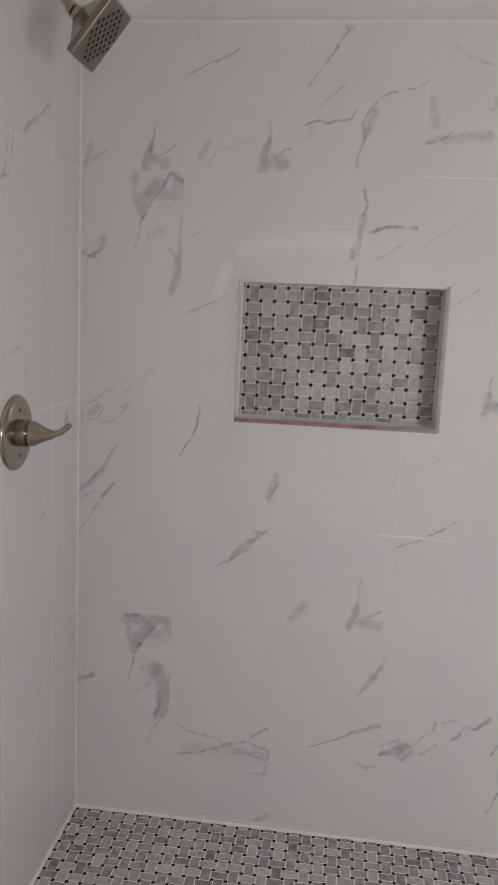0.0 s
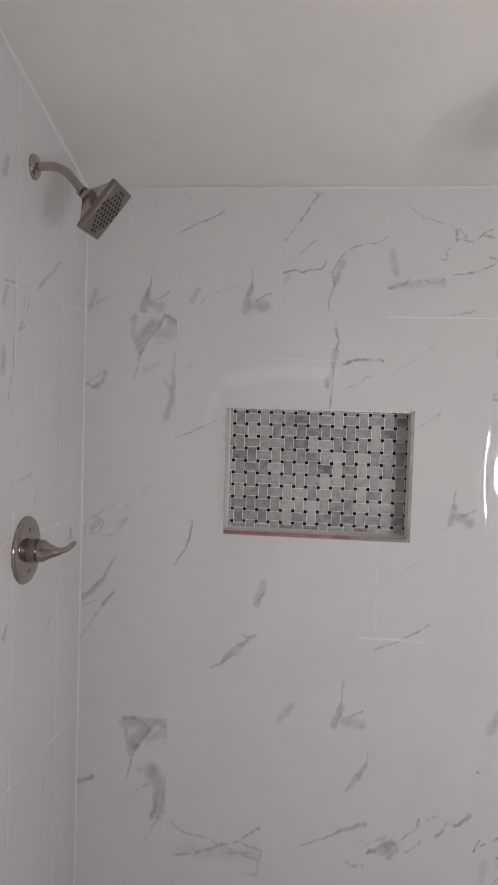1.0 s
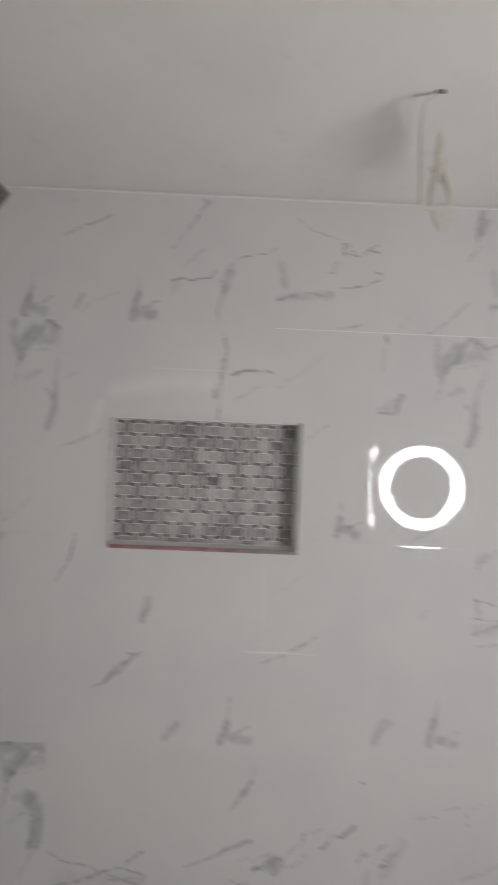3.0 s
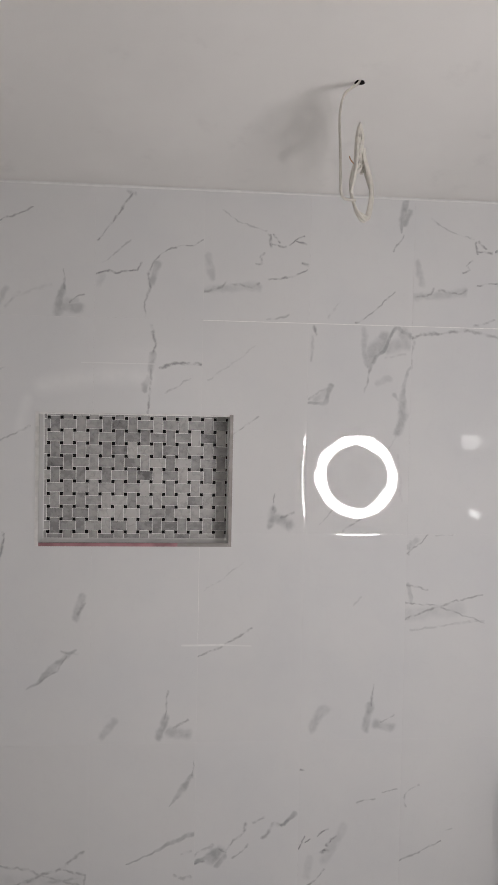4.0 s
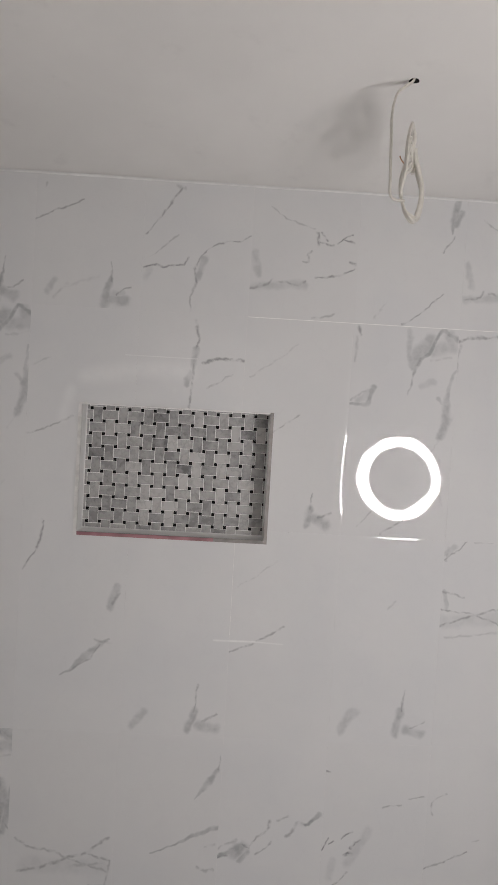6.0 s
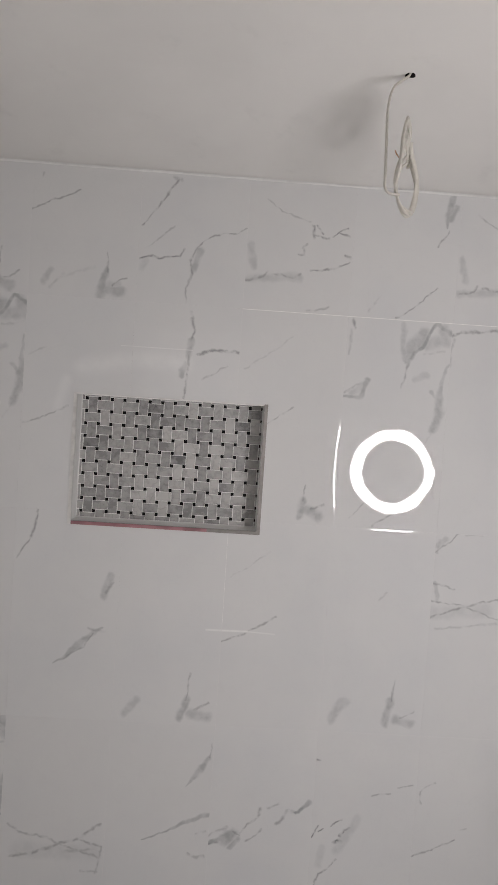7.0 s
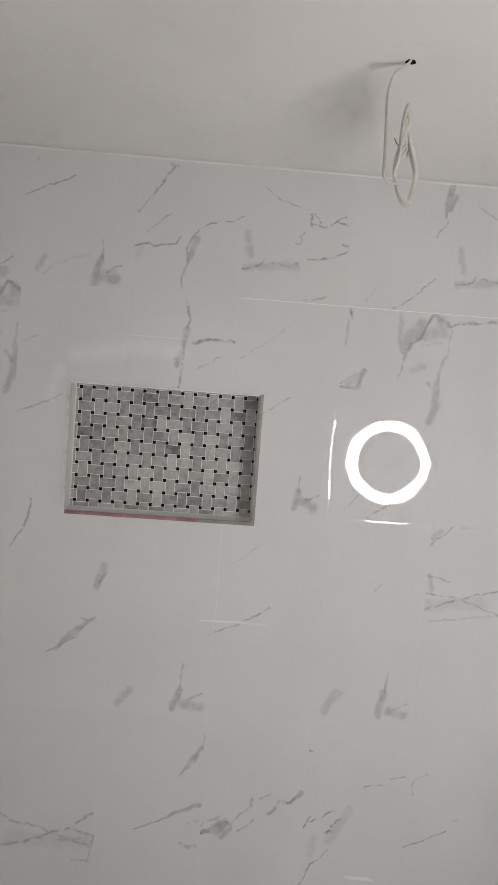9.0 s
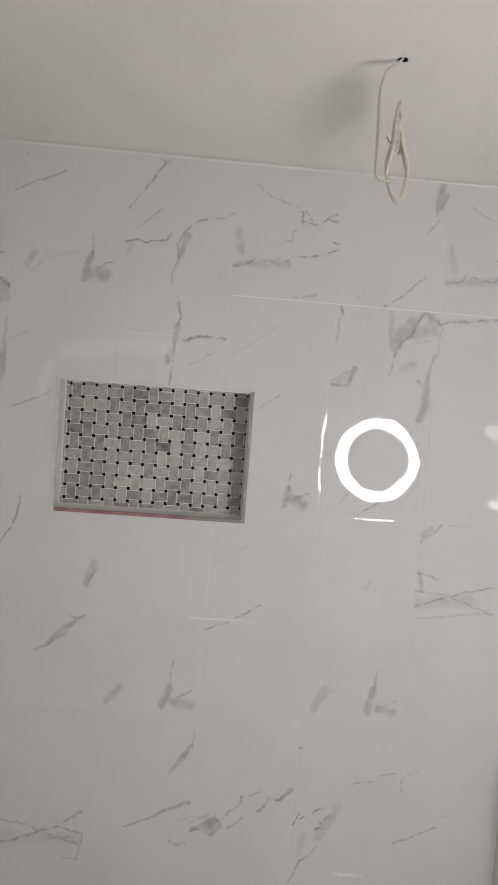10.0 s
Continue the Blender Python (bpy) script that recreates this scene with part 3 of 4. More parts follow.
BACK_VEINS["r2c1"] = [(3, 4.5, .65, 0.343, 1.244, 0.339, 1.201, 0.328, 1.158), (3, 3, .6, 0.328, 1.158, 0.292, 1.099), (11, 11, .3, 0.562, 1.059, 0.547, 0.999), (4, 4, .35, 0.571, 1.043, 0.551, 1.008), (3, 3, .35, 0.604, 1.062, 0.601, 0.977), (2, 11, .36, 0.414, 0.790, 0.447, 0.818, 0.480, 0.850), (11, 8, .36, 0.480, 0.850, 0.522, 0.890), (3, 3, .4, 0.440, 0.808, 0.495, 0.850, 0.524, 0.888), (4, 5, .4, 0.508, 0.903, 0.534, 0.897, 0.556, 0.896), (4, 7, .28, 0.545, 0.905, 0.525, 0.893)]
BACK_VEINS["r2c2"] = [(12, 12, .25, 0.622, 0.654, 0.661, 0.699), (3, 3, .45, 0.810, 0.783, 0.805, 0.706), (12, 12, .4, 0.805, 0.706, 0.788, 0.653), (16, 16, .3, 0.821, 0.664, 0.863, 0.657), (4, 4, .45, 0.828, 0.678, 0.869, 0.700)]
BACK_VEINS["r2c3"] = [(3, 3, .25, 0.911, 1.076, 1.022, 1.158), (3.5, 3.5, .55, 0.894, 0.886, 0.939, 0.900, 1.004, 0.937, 1.052, 0.965), (5, 5, .22, 1.214, 1.093, 1.203, 0.965)]
BACK_VEINS["r2c4"] = [(3, 3, .22, 1.350, 1.033, 1.373, 1.059), (14, 14, .25, 1.233, 0.666, 1.272, 0.720), (3, 3, .5, 1.419, 0.796, 1.411, 0.735), (12, 12, .4, 1.411, 0.735, 1.396, 0.665), (14, 14, .3, 1.429, 0.675, 1.472, 0.669), (3, 3, .45, 1.445, 0.685, 1.482, 0.704)]
BACK_VEINS["r2c5"] = [(3, 3, .5, 1.507, 1.186, 1.542, 1.213, 1.578, 1.249), (8, 8, .25, 1.509, 1.203, 1.537, 1.230), (4, 4, .3, 1.521, 1.220, 1.515, 1.186), (3, 3, .35, 1.595, 1.242, 1.646, 1.245), (7, 7, .3, 1.514, 1.096, 1.521, 1.051), (3, 3, .42, 1.514, 1.093, 1.575, 1.079), (4, 3, .55, 1.506, 0.990, 1.589, 1.020, 1.655, 1.041, 1.743, 1.063), (3, 3, .5, 1.502, 1.041, 1.605, 1.030, 1.711, 0.992, 1.751, 0.977), (4, 4, .25, 1.526, 0.957, 1.750, 0.986), (20, 20, .14, 1.513, 1.007, 1.675, 1.016), (4, 4, .35, 1.834, 1.162, 1.828, 1.128)]
BACK_VEINS["r3c0"] = flame(-1.210, -1.224) + [(8, 8, .75, 0.152, 0.622, 0.184, 0.624), (24, 18, .42, 0.237, 0.465, 0.268, 0.415), (3, 6, .4, 0.180, 0.389, 0.224, 0.420), (12, 8, .45, 0.256, 0.396, 0.241, 0.315), (3, 3, .35, 0.270, 0.353, 0.306, 0.303), (4, 2, .38, 0.245, 0.289, 0.216, 0.229), (10, 10, .48, 0.009, 0.410, 0.050, 0.431), (16, 16, .35, 0.152, 0.608, 0.272, 0.621)]
BACK_VEINS["r3c1"] = [(10, 10, .3, 0.533, 0.008, 0.584, 0.040), (4, 4, .42, 0.305, 0.307, 0.337, 0.283, 0.418, 0.271, 0.450, 0.251), (5, 5, .5, 0.311, 0.207, 0.371, 0.215, 0.450, 0.251, 0.510, 0.270, 0.573, 0.316), (4, 4, .5, 0.510, 0.270, 0.580, 0.247), (4, 4, .4, 0.580, 0.247, 0.567, 0.167), (4, 4, .35, 0.460, 0.249, 0.574, 0.215), (26, 26, .12, 0.340, 0.229, 0.555, 0.230), (4, 4, .4, 0.521, 0.170, 0.572, 0.172), (5, 5, .3, 0.470, 0.228, 0.560, 0.240)]
BACK_VEINS["r3c2"] = [(4, 4, .25, 0.858, 0.301, 0.885, 0.309), (5, 5, .42, 0.835, 0.240, 0.861, 0.227, 0.886, 0.232), (2, 11, .38, 0.818, 0.443, 0.850, 0.482), (11, 8, .38, 0.850, 0.482, 0.884, 0.530), (3, 2, .4, 0.886, 0.535, 0.891, 0.578), (9, 7, .4, 0.892, 0.358, 0.850, 0.346), (7, 2, .4, 0.850, 0.346, 0.813, 0.330, 0.756, 0.298, 0.693, 0.271)]
BACK_VEINS["r3c3"] = [(3, 13, .45, 0.891, 0.269, 0.925, 0.283, 0.963, 0.307), (14, 14, .42, 0.942, 0.283, 0.970, 0.302), (8, 8, .35, 0.960, 0.267, 0.984, 0.290), (4, 4, .55, 0.891, 0.271, 0.921, 0.277), (3, 5, .3, 0.892, 0.295, 0.948, 0.327), (3, 3, .5, 0.965, 0.316, 0.988, 0.306), (3, 6, .5, 0.988, 0.312, 1.041, 0.366, 1.045, 0.389), (4, 4, .35, 1.067, 0.390, 1.099, 0.406), (3, 3, .5, 1.006, 0.286, 1.034, 0.305, 1.054, 0.323), (5, 5, .5, 1.094, 0.343, 1.114, 0.361), (6, 6, .42, 1.114, 0.361, 1.125, 0.382, 1.149, 0.377), (5, 7, .55, 1.149, 0.377, 1.172, 0.392, 1.190, 0.413)]
BACK_VEINS["r3c4"] = [(3, 3, .85, 1.205, 0.304, 1.212, 0.327, 1.221, 0.345), (3, 3, .75, 1.223, 0.324, 1.239, 0.335), (3, 3, .8, 1.258, 0.346, 1.273, 0.358, 1.289, 0.365), (3.5, 3.5, .8, 1.285, 0.311, 1.299, 0.332, 1.312, 0.338), (5, 5, .95, 1.269, 0.291, 1.281, 0.298, 1.293, 0.295), (3, 3, .5, 1.282, 0.243, 1.255, 0.212), (3.5, 3.5, .6, 1.255, 0.212, 1.232, 0.195, 1.222, 0.168, 1.205, 0.127), (14, 14, .16, 1.285, 0.268, 1.335, 0.373), (12, 12, .14, 1.240, 0.275, 1.227, 0.222), (3, 3, .45, 1.373, 0.439, 1.430, 0.451), (3, 3, .45, 1.452, 0.469, 1.496, 0.478), (3.5, 3.5, .6, 1.203, 0.543, 1.213, 0.543)]
BACK_VEINS["r3c5"] = [(3, 3, .45, 1.518, 0.460, 1.525, 0.422), (2.5, 2.5, .3, 1.518, 0.460, 1.561, 0.490), (3.5, 3.5, .6, 1.511, 0.262, 1.551, 0.276, 1.586, 0.295, 1.634, 0.317), (3, 3, .3, 1.652, 0.348, 1.667, 0.356), (8, 8, .12, 1.498, 0.375, 1.496, 0.339)]
BACK_VEINS["r2c6"] = [(16, 16, .45, 1.813, 0.789, 1.822, 0.720), (14, 14, .4, 1.835, 0.711, 1.828, 0.658)]
LEFT_VEINS = {}
LEFT_VEINS["a"] = [(12, 12, .35, -0.093, 1.208, -0.105, 1.176), (5, 5, .3, -0.229, 0.992, -0.277, 0.959), (4, 4, .3, -0.267, 0.547, -0.288, 0.494), (4, 4, .3, -0.284, 0.397, -0.305, 0.331), (4, 4, .22, -0.151, 0.807, -0.135, 0.851), (3, 3, .2, -0.117, 1.228, -0.159, 1.145), (3, 6, .45, -0.562, 1.861, -0.510, 1.863), (8, 8, .35, -0.550, 1.854, -0.569, 1.808), (4, 4, .35, -0.510, 1.863, -0.504, 1.784), (3.5, 3.5, .5, -0.444, 1.853, -0.453, 1.811), (3.5, 3.5, .45, -0.420, 1.864, -0.432, 1.807), (5, 5, .5, -0.458, 1.783, -0.483, 1.749), (4, 4, .5, -0.470, 1.758, -0.444, 1.766), (10, 3, .35, -0.356, 1.877, -0.300, 1.912, -0.209, 1.966), (4, 4, .42, -0.508, 1.730, -0.512, 1.663, -0.540, 1.583), (14, 14, .3, -0.566, 1.699, -0.570, 1.647), (4, 4, .3, -0.400, 1.613, -0.392, 1.599), (2.5, 2.5, .2, -0.267, 1.617, -0.219, 1.478), (4, 4, .35, -0.487, 1.502, -0.480, 1.474), (3, 3, .3, -0.476, 1.385, -0.391, 1.398), (5, 5, .3, -0.349, 1.365, -0.370, 1.324), (12, 12, .35, -0.579, 2.104, -0.560, 2.136), (10, 10, .35, -0.543, 1.022, -0.528, 1.045)]
BACK_VEINS["r0c5"] = [(w, e, s, *[q + 0.612 * (k % 2 == 0) for k, q in enumerate(line)]) for w, e, s, *line in BACK_VEINS["r0c3"]]
# White glints painted on r2c2, r2c3, r3c4; paler bands and lines on r1c1, r1c2.
GLINTS_AND_MARKS = {"r2c2": [(5, 0.7, 0.85, 0.917, 0.91, 0.917)], "r2c3": [(5, 0.8, 0.89, 0.917, 0.97, 0.918), (3.5, 0.5, 0.96, 0.918, 1.05, 0.914)], "r3c4": [(9, 1.0, 1.355, 0.157, 1.41, 0.155), (6, 0.8, 1.34, 0.159, 1.425, 0.152)],
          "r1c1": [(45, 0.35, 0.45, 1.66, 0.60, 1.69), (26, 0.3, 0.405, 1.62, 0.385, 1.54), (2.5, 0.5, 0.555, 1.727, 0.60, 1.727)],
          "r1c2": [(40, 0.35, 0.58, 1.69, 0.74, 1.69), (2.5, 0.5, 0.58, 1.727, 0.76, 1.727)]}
BACK_VEINS["r1c6"] = [(w, e, s, *[q + 0.612 * (k % 2 == 0) for k, q in enumerate(line)]) for w, e, s, *line in BACK_VEINS["r1c4"]]


# ---- shower bench ----
bench = thing("shower_ledge", "low built-in shower ledge with white stone top and tiled side", "ledge")
bm = bmesh.new()
box(bm, 1.83, -0.32, -0.001, WING - 0.002, -0.002, 0.512)
part("body", bm, marble("bench_tile", [(5, 5, 0.3, 1.9, 0.2, 2.1, 0.35)]), bench, bevel=0.002)
bm = bmesh.new()
box(bm, 1.818, -0.335, 0.513, WING - 0.002, -0.002, 0.535)
part("cap", bm, CAULK, bench, "white stone cap", bevel=0.003)


# ---- ring light ----
light = thing("ring_light", "round LED ring light glowing white on a black stand", "lamp")
light.location = RING_AT
turn = pose(0, 0, 0, 0, 0, 13) @ pose(0, 0, 0, -90, 0, 0)
bm = bmesh.new()
N = 72
rows = []
for r, h in ((RING_INNER, 0.002), (RING_INNER + 0.004, 0.010), (RING_OUTER - 0.004, 0.010), (RING_OUTER, 0.002)):
    rows.append([bm.verts.new(turn @ Vector((r * math.cos(2 * math.pi * k / N), r * math.sin(2 * math.pi * k / N), h))) for k in range(N)])
for a, b in zip(rows, rows[1:]):
    for k in range(N):
        bm.faces.new((a[k], a[(k + 1) % N], b[(k + 1) % N], b[k]))
part("diffuser", bm, RING_GLOW, light, "frosted white glowing ring", smooth=60)
bm = bmesh.new()
rows = []
for r, h in ((RING_INNER - 0.001, 0.002), (RING_OUTER + 0.001, 0.002), (RING_OUTER + 0.001, -0.022), (RING_INNER - 0.001, -0.022)):
    rows.append([bm.verts.new(turn @ Vector((r * math.cos(2 * math.pi * k / N), r * math.sin(2 * math.pi * k / N), h))) for k in range(N)])
for a, b in zip(rows, rows[1:] + rows[:1]):
    for k in range(N):
        bm.faces.new((a[k], a[(k + 1) % N], b[(k + 1) % N], b[k]))
part("housing", bm, CAULK, light, smooth=40)
bm = bmesh.new()
tube(bm, [(0, -0.03, -RING_OUTER + 0.01), (0, -0.035, -0.6), (0, -0.035, -RING_AT[2] + 0.25)], 0.009)
part("pole", bm, BLACK_PLASTIC, light, smooth=40)
for k in range(3):
    a = 2 * math.pi * k / 3 + 0.5
    bm = bmesh.new()
    tube(bm, [(0, -0.035, -RING_AT[2] + 0.42), (0.28 * math.cos(a), -0.035 + 0.28 * math.sin(a), -RING_AT[2] + 0.011)], 0.007)
    part("leg", bm, BLACK_PLASTIC, light, smooth=40)


# ---- shower head on its arm ----
def shower_head():
    ob = thing("showerhead", "square brushed nickel shower head on a curved wall arm", "shower head")
    fy, fz = -0.408, 2.163
    bm = bmesh.new()
    lathe(bm, ((0.032, 0.0), (0.032, 0.003), (0.028, 0.008), (0.018, 0.012), (0.012, 0.013)), pose(0, fy, fz, 0, 90, 0), 36)
    part("flange", bm, NICKEL, ob, smooth=40)
    swivel = Vector((0.128, -0.412, 2.101))
    axis = Vector((0.784, 0.035, -0.619)).normalized()
    side = Vector((-0.622, 0.001, -0.784))
    side = (side - axis * side.dot(axis)).normalized()
    m = Matrix.Translation(swivel) @ Matrix((side, axis.cross(side), axis)).transposed().to_4x4()
    bm = bmesh.new()
    tube(bm, smooth_path([(0.006, fy, fz), (0.040, fy, fz + 0.002), (0.068, fy - 0.001, fz - 0.004), (0.092, fy - 0.002, fz - 0.020), (0.112, fy - 0.003, fz - 0.043), tuple(swivel)], 8), 0.0108, 20)
    part("arm", bm, NICKEL, ob, smooth=50)
    bm = bmesh.new()
    lathe(bm, ((0.0125, -0.010), (0.0138, -0.008), (0.0138, -0.001), (0.0118, 0.001), (0.0118, 0.004), (0.0155, 0.006), (0.0155, 0.018), (0.013, 0.020)), m, 28)
    part("swivel_nut", bm, NICKEL, ob, smooth=30)
    bm = bmesh.new()
    lathe(bm, ((0.0135, -0.0014), (0.0135, 0.0014)), m @ pose(0, 0, 0.0025), 28)
    part("gasket", bm, RUBBER, ob, smooth=30)
    # pyramid body and square face
    bm = bmesh.new()
    rows = []
    for w, h in ((0.016, 0.016), (0.021, 0.023), (0.056, 0.058), (0.064, 0.063)):
        rows.append([bm.verts.new(m @ Vector((sx * w, sy * w, h))) for sx, sy in ((-1, -1), (1, -1), (1, 1), (-1, 1))])
    for a, b in zip(rows, rows[1:]):
        for k in range(4):
            bm.faces.new((a[k], a[(k + 1) % 4], b[(k + 1) % 4], b[k]))
    bm.faces.new(rows[0][::-1]), bm.faces.new(rows[-1])
    part("body", bm, NICKEL, ob, bevel=0.003, smooth=35)
    bm = bmesh.new()
    v = box(bm, -0.071, -0.071, 0.0635, 0.071, 0.071, 0.080)
    bmesh.ops.transform(bm, matrix=m, verts=v)
    plate = part("face_plate", bm, DARK_NICKEL, ob, "square satin nickel spray face", bevel=0.006, smooth=35, bevel_segments=3)
    # nozzles, in staggered rows
    bm = bmesh.new()
    for i in range(11):
        for j in range(11):
            a, b = (i - 5) * 0.0112, (j - 5) * 0.0112
            if (i + j) % 2 == 0 and math.hypot(a, b) < 0.060:
                lathe(bm, ((0.0043, 0.0), (0.0038, 0.0018), (0.0022, 0.0023)), m @ pose(a, b, 0.0798), 8)
    part("nozzles", bm, RUBBER, plate, "black rubber spray nozzles", kind="stuff")
    return ob


shower_head()


# ---- mixing valve ----
def valve():
    ob = thing("shower_valve", "round brushed nickel shower valve with a lever handle", "shower valve")
    y, z = -0.420, 1.208
    m = pose(0, y, z, 0, 90, 0)
    bm = bmesh.new()
    lathe(bm, ((0.086, 0.0), (0.086, 0.003), (0.083, 0.007), (0.074, 0.010), (0.045, 0.012), (0.036, 0.0125)), m, 64)
    plate = part("escutcheon", bm, NICKEL, ob, smooth=40)
    for s in (-1, 1):
        bm = bmesh.new()
        lathe(bm, ((0.0045, 0.0), (0.0045, 0.0015), (0.003, 0.0025)), m @ pose(s * 0.052, 0.0, 0.0113), 14)
        part("screw", bm, DARK_NICKEL, plate, smooth=30)
    bm = bmesh.new()
    lathe(bm, ((0.031, 0.012), (0.031, 0.030), (0.0295, 0.032)), m, 40)
    part("sleeve", bm, DARK_NICKEL, ob, smooth=40)
    bm = bmesh.new()
    lathe(bm, ((0.027, 0.0322), (0.0288, 0.034), (0.0288, 0.046), (0.0262, 0.052), (0.0195, 0.064), (0.0140, 0.076), (0.0095, 0.090)), m, 40)
    part("hub", bm, NICKEL, ob, smooth=60)
    bm = bmesh.new()
    tube(bm, smooth_path([(0.080, y, z + 0.001), (0.094, y, z + 0.003), (0.107, y + 0.002, z + 0.008), (0.118, y + 0.004, z + 0.016), (0.128, y + 0.005, z + 0.027)], 7),
         [0.0090] * 6 + [0.0078] * 8 + [0.0070] * 8 + [0.0066] * 5 + [0.0045] * 2, 16, flat=0.8)
    part("lever", bm, NICKEL, ob, smooth=60)
    return ob


valve()


# ---- loose cable hanging from the ceiling ----
def cable():
    ob = thing("hanging_cable", "white electrical cable hanging coiled from a ceiling hole", "cable")
    cy = -0.56
    bm = bmesh.new()
    tube(bm, smooth_path([(1.236, -0.453, 2.40), (1.231, -0.456, 2.357), (1.210, -0.466, 2.335), (1.188, -0.49, 2.308), (1.174, -0.52, 2.255), (1.170, -0.55, 2.18), (1.171, cy, 2.10),
                          (1.173, cy + 0.002, 2.072), (1.183, cy + 0.004, 2.06), (1.206, cy + 0.004, 2.058)], 8), 0.0027, 12, flat=1.9)
    part("drop", bm, CABLE, ob, smooth=60)
    # the coil: three long turns, hanging edge-on and wide towards the lamp
    for lift, spread, r in ((0.0, 1.0, 0.0031), (-0.028, 0.80, 0.0029), (0.004, 0.55, 0.0030), (-0.045, 0.92, 0.0028)):
        def at(x, y, z, up=0.0):
            return (1.22 + (x - 1.22) * (0.6 + 0.4 * spread), -0.525 + (y + 0.525) * spread, z + lift * up)
        pts = [at(1.190, -0.580, 2.071), at(1.194, -0.605, 2.115, 0.3), at(1.200, -0.585, 2.180, 1), at(1.213, -0.545, 2.222, 1), at(1.224, -0.505, 2.226, 1), at(1.238, -0.455, 2.203, 1),
               at(1.213, -0.490, 2.148, 0.4), at(1.199, -0.530, 2.092), at(1.206, -0.555, 2.042), at(1.228, -0.545, 2.020 - lift * 0.2), at(1.252, -0.490, 2.045),
               at(1.268, -0.445, 2.104), at(1.262, -0.432, 2.140), at(1.248, -0.440, 2.172), at(1.242, -0.448, 2.192, 1)]
        bm = bmesh.new()
        tube(bm, smooth_path(pts, 8), r, 12, flat=1.8)
        part("loop", bm, CABLE, ob, smooth=60)
    bm = bmesh.new()
    tube(bm, smooth_path([(1.198, cy - 0.004, 2.134), (1.191, cy - 0.006, 2.141), (1.187, cy - 0.008, 2.148)], 6), 0.0013, 8)
    part("bare_end", bm, COPPER, ob, "bare copper wire end", smooth=60)
    return ob


cable()


# ---- wall tiles ----
def tile_mesh(name, u0, u1, z0, z1, material, cut=None, cushion=0.012, drop=0.0007, tilt=(0.0, 0.0), edges=(1, 1, 1, 1)):
    """A tile with softly cushioned edges, its face at depth 0; u runs along the wall. cut: an opening (u0, u1, z0, z1) through it."""
    def stops(a, b, extra):
        s = {a, b}
        for k in (0.0006, 0.003, 0.006, 0.009, 0.012):
            s |= {a + k, b - k}
        s |= {q for q in extra if a + 0.001 < q < b - 0.001}
        return sorted(s)

    us = stops(u0, u1, cut[:2] if cut else ())
    zs = stops(z0, z1, cut[2:] if cut else ())
    bm = bmesh.new()
    grid = {}

    def depth(u, z):
        d = 0.0
        for e, w in zip((u - u0, u1 - u, z - z0, z1 - z), edges):
            if e < cushion:
                d += drop * w * ((cushion - e) / cushion) ** 2
        return d + (u - (u0 + u1) / 2) * tilt[0] + (z - (z0 + z1) / 2) * tilt[1]

    for i, u in enumerate(us):
        for j, z in enumerate(zs):
            grid[i, j] = bm.verts.new((u, depth(u, z), z))
    for i in range(len(us) - 1):
        for j in range(len(zs) - 1):
            mu, mz = (us[i] + us[i + 1]) / 2, (zs[j] + zs[j + 1]) / 2
            if cut and cut[0] < mu < cut[1] and cut[2] < mz < cut[3]:
                continue
            bm.faces.new((grid[i, j], grid[i + 1, j], grid[i + 1, j + 1], grid[i, j + 1]))
    bmesh.ops.delete(bm, geom=[v for v in bm.verts if not v.link_faces], context="VERTS")
    rim = [e for e in bm.edges if len(e.link_faces) == 1]
    made = bmesh.ops.extrude_edge_only(bm, edges=rim)["geom"]
    for g in made:
        if isinstance(g, bmesh.types.BMVert):
            g.co.y = 0.004
    me = bpy.data.meshes.new(name)
    bm.to_mesh(me)
    bm.free()
    for f in me.polygons:
        f.use_smooth = True
    me.set_sharp_from_angle(angle=radians(35))
    me.materials.append(material)
    return me


PLAIN_TILE = marble("marble_tile", [])
tile_rng = random.Random(5)
cols = [0.001] + [COL_FIRST + COL_STEP * k for k in range(7)]
cols = [c for c in cols if c < WING] + [WING]
for r in range(4):
    row = 3 - r
    for c in range(len(cols) - 1):
        u0, u1 = cols[c] + (JOINT / 2 if c else 0), cols[c + 1] - JOINT / 2
        z0, z1 = ROW_JOINTS[row] + JOINT / 2, min(ROW_JOINTS[row + 1] - JOINT / 2, CEILING - 0.001)
        strokes = BACK_VEINS.get("r%dc%d" % (r, c), [])
        mat = marble("marble_tile", strokes, glints_and_marks=GLINTS_AND_MARKS.get("r%dc%d" % (r, c), ())) if strokes else PLAIN_TILE
        hits = u0 < nx1 and u1 > nx0 and z0 < nz1 and z1 > nz0
        tilt = (tile_rng.uniform(-0.0011, 0.0011), tile_rng.uniform(-0.0007, 0.0007))
        edges = [tile_rng.uniform(0.05, 0.4) for _ in range(4)]
        if (r, c) == (1, 4):
            tilt, edges = (0.0, 0.0), [0.3, 0.3, 0.1, 0.0]
        if (r, c) == (1, 3):
            edges[1] = 0.7
        if (r, c) == (1, 5):
            edges[0] = 0.0
        if (r, c) == (0, 4):
            edges[2] = 0.0
        if (r, c) == (2, 4):
            edges[3] = 0.31
        ob = new("tile", tile_mesh("tile", u0, u1, z0, z1, mat, (nx0 - 0.001, nx1 + 0.001, nz0 - 0.001, nz1 + 0.001) if hits else None, tilt=tilt, edges=edges))
        ob.parent = wall_back
